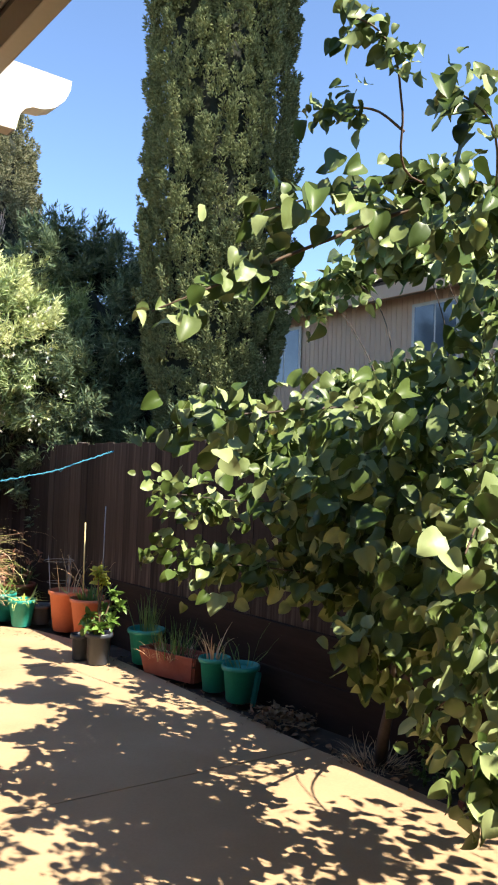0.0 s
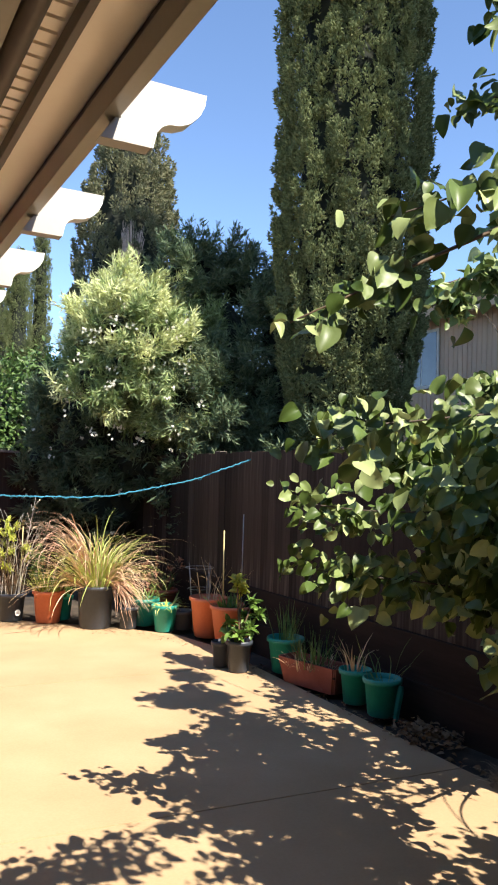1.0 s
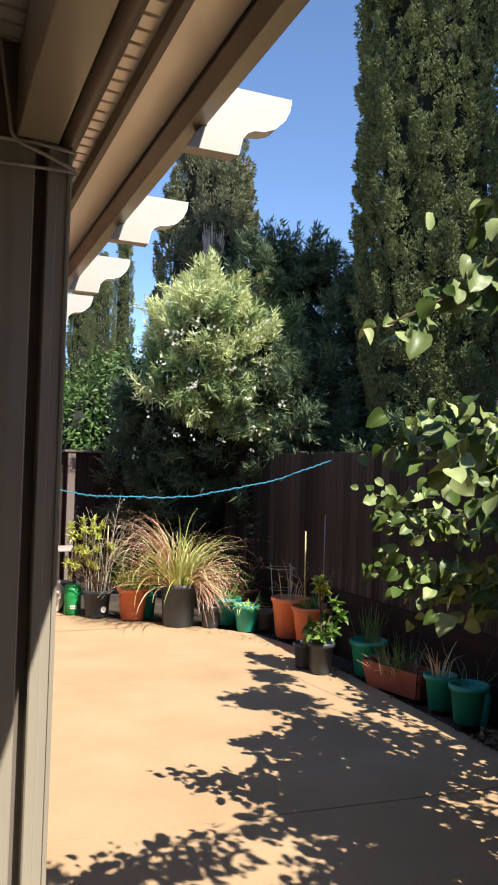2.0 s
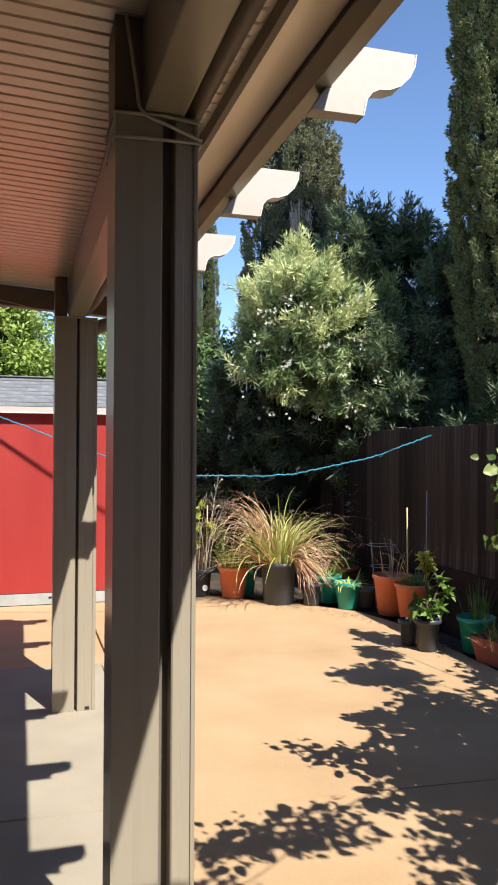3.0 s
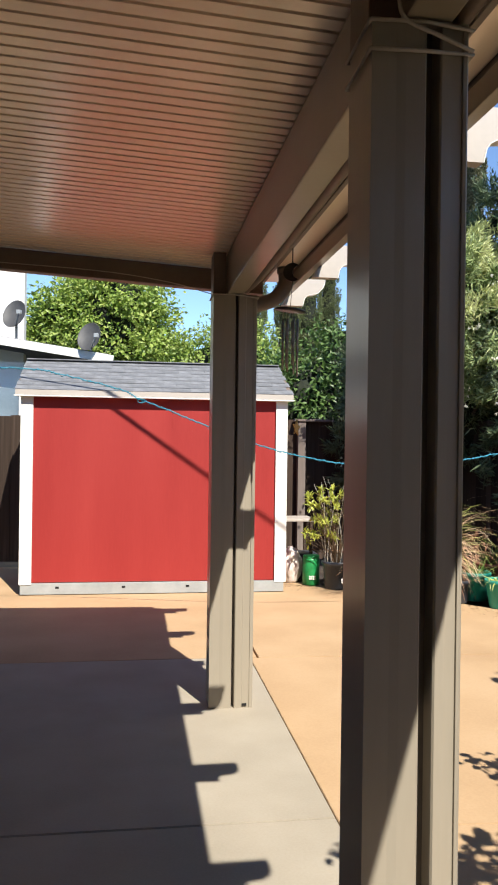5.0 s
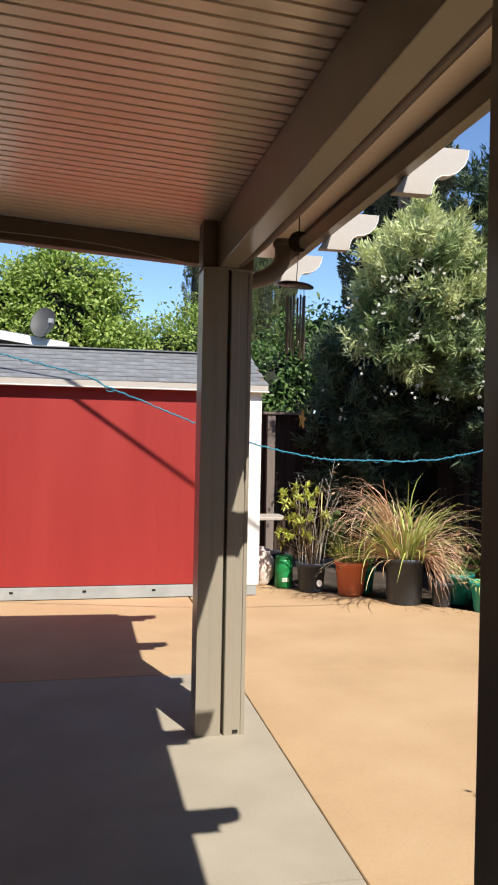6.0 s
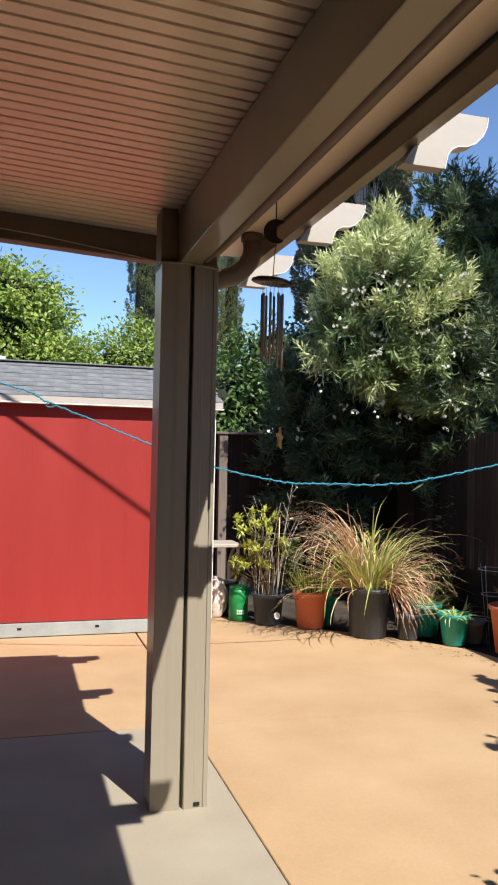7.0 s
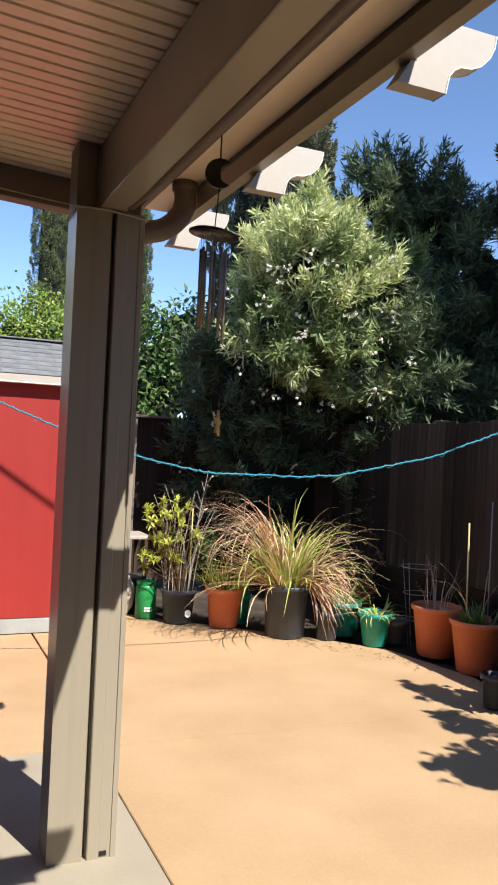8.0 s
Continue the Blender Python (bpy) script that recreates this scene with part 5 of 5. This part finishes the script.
# shrubby spurge in the labelled black pot
t = potted((2.76, 9.22), 0.125, 0.155, 0.30, BLACK, "black nursery pot with pale tag and spindly yellow-green shrub", 2)
bm = lathe([(0, 0.002), (0.032, 0.0015), (0.034, 0), (0, -0.002)], 18)
bmesh.ops.transform(bm, matrix=pose(0.045, -0.143, 0.10, 82, 0, 18), verts=bm.verts)
part("tag", bm, WHITEP, t, "round white tag")
rnd = random.Random(8)
tips, twigs = [], []
for i in range(40):
    a, r = rnd.uniform(0, 6.28), rnd.uniform(0.05, 0.31)
    tip = (r * math.cos(a) - 0.11, r * math.sin(a) * 0.6, rnd.uniform(0.48, 1.06) + 0.3 * max(0, 0.2 - r))
    tips.append(tip)
    twigs.append(tube_data(smooth_path([(0.02 * math.cos(a), 0.02 * math.sin(a), 0.24), (tip[0] * 0.3 + rnd.uniform(-0.05, 0.05), tip[1] * 0.5, 0.24 + (tip[2] - 0.24) * 0.4), (tip[0] * 0.8 + rnd.uniform(-0.05, 0.05), tip[1], 0.24 + (tip[2] - 0.24) * 0.75), tip], 3), [0.0055 - 0.0004 * k for k in range(10)], 5))
v, f = joined(twigs)
tagged(meshed("stem", v, f, TWIG, t, "", True), kind="stuff")
rosettes("whorl", t, tips, LIME, 20, 0.07, 0.022, 9, BROAD)
twigs = []
for i in range(22):
    a = rnd.uniform(0, 6.28)
    x, y = rnd.uniform(-0.14, 0.12), rnd.uniform(-0.08, 0.08)
    h = rnd.uniform(0.55, 1.0)
    twigs.append(tube_data(smooth_path([(x, y, 0.24), (x + 0.05 * math.cos(a), y, 0.24 + h * 0.4), (x + 0.12 * math.cos(a), y + 0.08 * math.sin(a), 0.24 + h * 0.75), (x + 0.22 * math.cos(a), y + 0.1 * math.sin(a), 0.22 + h)], 3), [0.004 - 0.0003 * k for k in range(10)], 4))
v, f = joined(twigs)
tagged(meshed("dry_twig", v, f, CORD, t, "bare pale dry twigs", True), kind="stuff")
rosettes("ferny_foliage", t, [(0.20 + 0.10 * rnd.random(), -0.02 + 0.1 * rnd.random(), 0.45 + 0.32 * rnd.random()) for _ in range(16)], VINE, 10, 0.09, 0.05, 10, BROAD, "lobed bright green leaves")
tube("stake", [(0.09, 0.0, 0.2), (0.10, 0.0, 1.02)], 0.006, BAMBOO, t, "thin bamboo stake")
# one tall stalk gone to seed, with short side twigs and a few withered leaves
stalk = smooth_path([(0.08, 0.02, 0.24), (0.13, 0.01, 0.62), (0.17, 0.0, 1.0), (0.23, 0.0, 1.36)], 6)
twigs, tips = [tube_data(stalk, [0.005 - 0.003 * k / (len(stalk) - 1) for k in range(len(stalk))], 5)], []
for k in range(6, len(stalk) - 2):
    a, reach = rnd.uniform(0, 6.28), rnd.uniform(0.05, 0.12)
    foot = stalk[k]
    tip = foot + Vector((reach * math.cos(a), 0.5 * reach * math.sin(a), reach * rnd.uniform(0.5, 1.3)))
    twigs.append(tube_data([foot, foot.lerp(tip, 0.5) + Vector((0, 0, -0.008)), tip], [0.0028, 0.0022, 0.0014], 4))
    tips.append(tuple(tip))
v, f = joined(twigs)
tagged(meshed("seed_stalk", v, f, CORD, t, "tall pale seed stalk", True), kind="stuff")
rosettes("withered_leaf", t, tips[::2], GRASS_DRY, 3, 0.035, 0.016, 41, BROAD, "withered straw-coloured leaves")

# feathery plant in the orange pot
t = potted((3.11, 8.99), 0.125, 0.165, 0.345, TERRA, "faded orange plastic pot with feathery green plant", 3)
tuft("feathery_foliage", t, 130, LIME, 0.28, 0.13, (0.05, 0.8), (0.18, 0.42), 0.006, (0.2, 1.2), 11)
tuft("green_foliage", t, 60, VINE, 0.28, 0.13, (0.0, 0.5), (0.2, 0.5), 0.008, (0.2, 1.0), 12)
tuft("dry_stalk", t, 7, GRASS_DRY, 0.30, 0.14, (0.8, 1.3), (0.5, 0.75), 0.010, (1.0, 1.6), 13, "broken dry stalks")
t = potted((3.28, 9.1), 0.10, 0.125, 0.26, TEAL, "teal plastic pot behind the orange pot", 4)
tuft("foliage", t, 40, CHIVE, 0.2, 0.08, (0.05, 0.7), (0.15, 0.3), 0.01, (0.3, 1.2), 14)

t = potted((3.80, 8.36), 0.085, 0.10, 0.23, BLACK, "small black nursery pot under the grass", 5)
t = potted((4.03, 8.48), 0.12, 0.15, 0.29, TEAL, "teal plastic pot with trailing green leaves", 6)
tuft("foliage", t, 60, CHIVE, 0.24, 0.1, (0.2, 1.0), (0.15, 0.34), 0.012, (0.6, 1.8), 15)
t = potted((4.10, 8.08), 0.095, 0.135, 0.275, TEAL, "tapered teal pot with arching light green leaves", 7)
tuft("foliage", t, 46, GRASS_LIVE, 0.24, 0.08, (0.8, 1.5), (0.14, 0.27), 0.012, (0.7, 1.9), 16)
t = potted((4.32, 8.12), 0.09, 0.11, 0.20, surface("grey_plastic", [(0.09, 0.09, 0.09), (0.13, 0.13, 0.13)], 6, 0.6, 0.2), "small grey pot in the shade by the fence", 8)
t = potted((4.33, 8.75), 0.13, 0.17, 0.34, CLAY, "red clay pot in the shade by the fence", 9)
tuft("foliage", t, 40, VINE, 0.28, 0.1, (0.05, 0.7), (0.15, 0.35), 0.014, (0.3, 1.4), 17)
rnd = random.Random(29)
twigs, tips = [], []
for i in range(26):
    a, r = rnd.uniform(0, 6.28), rnd.uniform(0.08, 0.30)
    tip = (r * math.cos(a) - 0.05, r * math.sin(a) * 0.7, rnd.uniform(0.38, 0.66))
    tips.append(tip)
    twigs.append(tube_data(smooth_path([(0.02 * math.cos(a), 0.02 * math.sin(a), 0.26), (tip[0] * 0.45, tip[1] * 0.45, 0.26 + (tip[2] - 0.26) * 0.6), tip], 3), [0.004 - 0.0004 * k for k in range(7)], 4))
v, f = joined(twigs)
tagged(meshed("dead_twig", v, f, TWIG, t, "bare brown twigs", True), kind="stuff")
rosettes("withered_foliage", t, tips, DEADLEAF, 9, 0.055, 0.024, 33, BROAD, "withered red-brown leaves")

t = potted((4.42, 7.68), 0.145, 0.195, 0.40, TERRA, "wide orange plastic pot with dry stalks", 10)
tuft("dry_stalk", t, 14, GRASS_DRY, 0.33, 0.1, (0.0, 0.5), (0.25, 0.5), 0.007, (0.2, 1.6), 18)
t = potted((4.43, 7.20), 0.145, 0.20, 0.39, TERRA, "wide orange plastic pot with stakes and seedlings", 11)
tube("stake", [(-0.06, 0.06, 0.25), (-0.065, 0.07, 1.10)], 0.007, BAMBOO, t, "yellow bamboo stake")
tube("stake", [(0.13, 0.05, 0.25), (0.14, 0.06, 1.26)], 0.005, SKID, t, "thin grey stake")
tuft("seedling", t, 60, JADE, 0.32, 0.14, (0.05, 0.8), (0.08, 0.24), 0.02, (0.2, 1.0), 19)
tuft("dry_stalk", t, 8, GRASS_DRY, 0.32, 0.12, (0.0, 0.35), (0.4, 0.62), 0.006, (0.3, 1.8), 20)


def wire_cage(at):
    c = thing("tomato_cage", (*at, 0), "thin galvanised wire tomato cage by the fence", "plant cage")
    for z, r in ((0.22, 0.09), (0.44, 0.12), (0.66, 0.15)):
        tube("ring", [(r * math.cos(a * math.pi / 8), r * math.sin(a * math.pi / 8), z) for a in range(17)], 0.0022, SKID, c, sides=4)
    for k in range(4):
        a = k * math.pi / 2 + 0.4
        tube("leg", [(0.07 * math.cos(a), 0.07 * math.sin(a), -0.02), (0.155 * math.cos(a), 0.155 * math.sin(a), 0.70)], 0.0022, SKID, c, sides=4)


wire_cage((4.44, 7.98))

# jade-like succulent in a small black pot
t = potted((4.04, 6.28), 0.085, 0.105, 0.26, BLACK, "small black nursery pot with a branching succulent", 12)
rnd = random.Random(14)
tips, twigs = [], []
for tip in ((-0.03, 0.0, 0.74), (0.02, 0.03, 0.66), (0.13, 0.02, 0.55), (0.16, -0.04, 0.46), (-0.10, 0.0, 0.40), (-0.13, -0.05, 0.33), (0.06, -0.08, 0.36), (-0.04, -0.09, 0.31), (0.10, 0.08, 0.42)):
    tips.append(tip)
    twigs.append(tube_data(smooth_path([(0, 0, 0.2), (tip[0] * 0.25, tip[1] * 0.3, 0.2 + (tip[2] - 0.2) * 0.4), tip], 4), [0.013 - 0.0009 * k for k in range(9)], 6))
v, f = joined(twigs)
meshed("stem", v, f, TWIG, t, "brown branching stem", True)
rosettes("whorl", t, tips[:2], LIME, 30, 0.095, 0.06, 15)
rosettes("whorl", t, tips[2:], JADE, 26, 0.085, 0.05, 16)
t = potted((3.97, 6.48), 0.06, 0.075, 0.22, BLACK, "narrow black nursery pot", 13)
t = potted((4.19, 6.52), 0.075, 0.095, 0.2, CLAY, "small clay pot with a low red and green plant", 14)
rosettes("foliage", t, [(rnd.uniform(-0.06, 0.06), rnd.uniform(-0.06, 0.06), rnd.uniform(0.2, 0.32)) for _ in range(8)], VINE, 9, 0.06, 0.035, 17)
rosettes("red_foliage", t, [(rnd.uniform(-0.06, 0.06), rnd.uniform(-0.06, 0.06), rnd.uniform(0.18, 0.28)) for _ in range(4)], TERRA, 6, 0.04, 0.03, 18, BROAD, "orange-red leaves")

t = potted((4.40, 6.12), 0.11, 0.15, 0.29, TEAL, "teal plastic pot with upright chives", 15, fill=0.66)
tuft("chive", t, 46, CHIVE, 0.22, 0.1, (0.0, 0.4), (0.2, 0.4), 0.007, (0.0, 0.6), 21)


def trough(at, turn):
    t = thing("planter_trough", (*at, 0), "long red clay planter trough with chives", "planter")
    t.rotation_euler = (0, 0, radians(turn))
    bm = bmesh.new()
    lo = [(-0.27, -0.085), (0.27, -0.085), (0.27, 0.085), (-0.27, 0.085)]
    hi = [(-0.31, -0.115), (0.31, -0.115), (0.31, 0.115), (-0.31, 0.115)]
    ins = [(-0.295, -0.10), (0.295, -0.10), (0.295, 0.10), (-0.295, 0.10)]
    rings = [[bm.verts.new((x, y, z)) for x, y in o] for o, z in ((lo, 0.0), (hi, 0.20), (ins, 0.20), (ins, 0.14))]
    bm.faces.new(rings[0][::-1])
    for a, b in zip(rings, rings[1:]):
        for i in range(4):
            bm.faces.new((a[i], a[(i + 1) % 4], b[(i + 1) % 4], b[i]))
    bmesh.ops.bevel(bm, geom=[e for e in bm.edges if abs(e.verts[0].co.z - e.verts[1].co.z) > 0.1], offset=0.02, segments=3, affect="EDGES")
    part("body", bm, CLAY, t)
    part("rim", boxed((-0.318, -0.124, 0.172), (0.318, -0.112, 0.204), 0.003), CLAY, t)
    part("soil", boxed((-0.293, -0.098, 0.12), (0.293, 0.098, 0.155), 0.01), SOIL, t)
    tuft("chive", t, 70, CHIVE, 0.15, 0.16, (0.0, 0.5), (0.14, 0.34), 0.006, (0.0, 0.7), 22)
    tuft("dry_stalk", t, 60, GRASS_DRY, 0.15, 0.22, (0.2, 1.0), (0.06, 0.2), 0.006, (0.2, 1.5), 23)


trough((4.37, 5.62), 104)
t = potted((4.40, 5.12), 0.085, 0.112, 0.25, TEAL, "teal plastic pot with withered seedlings", 16, fill=0.62)
tuft("dry_stalk", t, 16, GRASS_DRY, 0.22, 0.08, (0.0, 0.5), (0.12, 0.36), 0.012, (0.2, 1.6), 24)
t = potted((4.40, 4.80), 0.10, 0.128, 0.26, TEAL, "teal plastic pot with a thin straggly plant", 17, fill=0.62)
tuft("stalk", t, 14, CHIVE, 0.22, 0.1, (0.1, 0.9), (0.15, 0.4), 0.006, (0.3, 1.6), 25)
# thin leaning strip, added in the shape of a streak of sun
bm = bmesh.new()
rows = [[bm.verts.new((u * w, -0.012 * math.cos(3 * z) + 0.006 * abs(u), z)) for u in (-1, 0, 1)] for z, w in ((0.0, 0.016), (0.05, 0.021), (0.12, 0.022), (0.19, 0.024), (0.235, 0.019))]
for a, b in zip(rows, rows[1:]):
    for i in range(2):
        bm.faces.new((a[i], a[i + 1], b[i + 1], b[i]))
bmesh.ops.solidify(bm, geom=bm.faces[:], thickness=0.003)
bmesh.ops.transform(bm, matrix=pose(-0.02, -0.168, 0.004, -10, 14, -20), verts=bm.verts)
part("torn_flap", bm, TEAL, t, "teal strip added for a streak of sunlight on the pot")


# ---- things by the shed ----
def canister(at):
    c = thing("green_canister", (*at, 0), "bright green plastic canister with pale lettering beside the shed", "canister")
    part("body", lathe([(0, 0.003), (0.085, 0.0), (0.095, 0.01), (0.095, 0.28), (0.088, 0.30), (0.080, 0.305)], 26), GREEN, c, smooth=True)
    part("lid", lathe([(0.088, 0.302), (0.092, 0.306), (0.092, 0.322), (0.084, 0.33), (0, 0.328)], 26), GREEN, c, smooth=True)
    for k, (a0, z) in enumerate(((-1.9, 0.10), (-1.9, 0.075))):
        for i in range(4):
            a = a0 + i * 0.2
            bm = boxed((-0.007, -0.0015, -0.009), (0.007, 0.0015, 0.009))
            bmesh.ops.transform(bm, matrix=Matrix.Translation((0.0962 * math.cos(a), 0.0962 * math.sin(a), z)) @ Matrix.Rotation(a + math.pi / 2, 4, "Z"), verts=bm.verts)
            part("letter_bar", bm, WHITEP, c)


canister((2.53, 9.46))


def sack(at):
    bm = bmesh.new()
    bmesh.ops.create_icosphere(bm, subdivisions=4, radius=1)
    for v in bm.verts:
        k = 1 + 0.16 * noise.noise(v.co * 2.1) + 0.10 * noise.noise(v.co * 5.0)
        v.co = Vector((v.co.x * 0.13 * k, v.co.y * 0.11 * k, max(0, 0.19 + v.co.z * 0.21 * k)))
    ob = new("soil_sack", finish("soil_sack", bm, BAG, True))
    ob.location = (*at, 0)
    tagged(ob, "crumpled tan and white paper sack leaning by the shed", "sack")


sack((2.33, 9.62))
table = thing("side_table", (2.48, 9.95, 0), "low off-white plastic table holding clutter beside the shed", "table")
part("tabletop", boxed((-0.30, -0.2, 0.672), (0.16, 0.2, 0.706), 0.008), TAIL, table)
for x in (-0.23, 0.12):
    for y in (-0.17, 0.17):
        part("leg", boxed((x - 0.018, y - 0.018, 0), (x + 0.018, y + 0.018, 0.664), 0.004), BOARD, table)
crate = thing("crate", (2.48, 9.93, 0), "black plastic crate under the white table", "crate")
part("body", boxed((-0.2, -0.15, 0), (0.2, 0.15, 0.3), 0.01), BLACK, crate)

# ---- blue clothesline ----
rnd = random.Random(3)
nodes = [(4.63, 7.25, 1.80), (4.5, 7.27, 1.755), (4.03, 7.29, 1.59), (3.54, 7.3, 1.485), (3.11, 7.3, 1.415), (2.5, 7.3, 1.41), (2.2, 7.3, 1.425), (1.72, 7.29, 1.52), (1.27, 7.28, 1.665), (0.95, 7.27, 1.785), (0.58, 7.25, 1.925), (0.44, 7.24, 1.99), (-0.02, 7.22, 2.10), (-0.31, 7.2, 2.14), (-1.2, 7.1, 2.15), (-1.69, 7.06, 2.19)]
path = smooth_path(nodes, 10)
path = [p + Vector((0, rnd.uniform(-0.003, 0.003), rnd.uniform(-0.004, 0.004))) for p in path]
line = thing("clothesline", (4.63, 7.25, 1.79), "sagging bright blue rope clothesline tied to the fence", "clothesline")
off = Vector(line.location)
tube("rope", [p - off for p in path], 0.0046, ROPE, line, sides=7)
coil = []
for i in range(len(path) * 4):
    k = i / 4
    a, b = path[int(k)], path[min(int(k) + 1, len(path) - 1)]
    c = a.lerp(b, k - int(k)) - off
    coil.append(c + Vector((0, 0.010 * math.cos(i * 0.9), 0.010 * math.sin(i * 0.9) - (0.012 if i % 37 < 2 else 0))))
tube("strand", coil, 0.0022, ROPE, line, "thin strand wound round the rope", sides=5)
ring = [Vector((0.60 + 0.03 * math.cos(a), 7.24, 1.905 + 0.016 * math.sin(a))) - off for a in (k * math.pi / 6 for k in range(13))]
tube("loop", ring, 0.004, ROPE, line, sides=5)

# ---- litter on the bed and the slab's edge ----
rng = np.random.default_rng(77)
n = 560
p = np.stack([rng.uniform(4.16, 4.6, n), rng.uniform(1.0, 6.5, n), np.full(n, 0.0)], 1)
p[:, 2] = np.where(p[:, 0] > 4.24, -0.035, 0.004) + rng.random(n) * 0.012
k = rng.random(n) < 0.45
p[k] = np.stack([rng.normal(4.36, 0.10, k.sum()), rng.normal(4.3, 0.13, k.sum()), rng.uniform(0.0, 0.05, k.sum())], 1)
v, f = leaves(p, rng.normal(size=(n, 3)) * np.array([1, 1, 0.25]), np.array([0, 0, 1.0]) + rng.normal(size=(n, 3)) * 0.4, 0.045 * rng.uniform(0.5, 1.3, n), 0.03 * rng.uniform(0.5, 1.3, n), BROAD)
litter = tagged(meshed("leaf_litter", v, f, LITTER), "dry brown fallen leaves on the bed's edge", "leaf litter", kind="stuff")
n = 320
k = rng.random(n)
edge = np.array([(1.9, 9.5), (2.6, 9.18), (3.3, 8.55), (3.7, 8.1), (4.1, 7.6), (4.2, 6.9), (4.15, 6.0)])
seg = np.minimum((k * 6).astype(int), 5)
u = (k * 6 - seg)[:, None]
p = np.concatenate([edge[seg] * (1 - u) + edge[seg + 1] * u + rng.normal(size=(n, 2)) * 0.09, np.full((n, 1), 0.003)], 1)
v, f = leaves(p, rng.normal(size=(n, 3)) * np.array([1, 1, 0.1]), np.array([0, 0, 1.0]) + rng.normal(size=(n, 3)) * 0.25, 0.022 * rng.uniform(0.4, 1.5, n), 0.010 * rng.uniform(0.5, 1.4, n), BROAD)
tagged(meshed("leaf_litter", v, f, LITTER), "crumbs of dry leaf along the pots' edge", "leaf litter", kind="stuff")
t = thing("weed", (4.36, 3.02, -0.03), "small green weed at the slab's edge", "weed")
rosettes("foliage", t, [(rng.normal(0, 0.06), rng.normal(0, 0.06), rng.uniform(0.03, 0.24)) for _ in range(26)], VINE, 8, 0.035, 0.02, 19)
t = thing("dry_grass", (4.34, 3.45, -0.03), "clump of dry straw grass at the slab's edge", "grass")
tuft("blade", t, 160, GRASS_DRY, 0.0, 0.16, (0.5, 1.4), (0.06, 0.2), 0.004, (0.2, 1.2), 26)


# ---- unseen cable and poles, added to throw the line of shade on the shed ----
def pole(at, height):
    p = thing("utility_pole", (*at, 0), "unseen wooden pole added to hold up the cable", "utility pole")
    tube("shaft", [(0, 0, -0.1), (0, 0, height)], [0.12, 0.09], POSTWOOD, p, sides=10)
    part("crossarm", boxed((-0.5, -0.05, height - 0.46), (0.5, 0.05, height - 0.36), 0.006), POSTWOOD, p)


pole((-2.48, 9.93), 3.14)
pole((7.81, 0.93), 8.20)
cable = [(-2.483 + 10.292 * k / 40, 9.932 - 8.999 * k / 40, 2.725 + 5.068 * k / 40) for k in range(41)]
tagged(tube("overhead_cable", cable, 0.016, BLACK, sides=6), "unseen black cable added to cast the line of shade on the shed", "cable")
shard = thing("clay_shard", (4.30, 2.78, -0.02), "broken red clay pot shard at the bed's edge", "pot shard")
part("shard", prism([(-0.05, -0.02), (0.01, -0.035), (0.05, 0.0), (0.02, 0.03), (-0.04, 0.02)], 0.0, 0.035, 0.006), CLAY, shard)
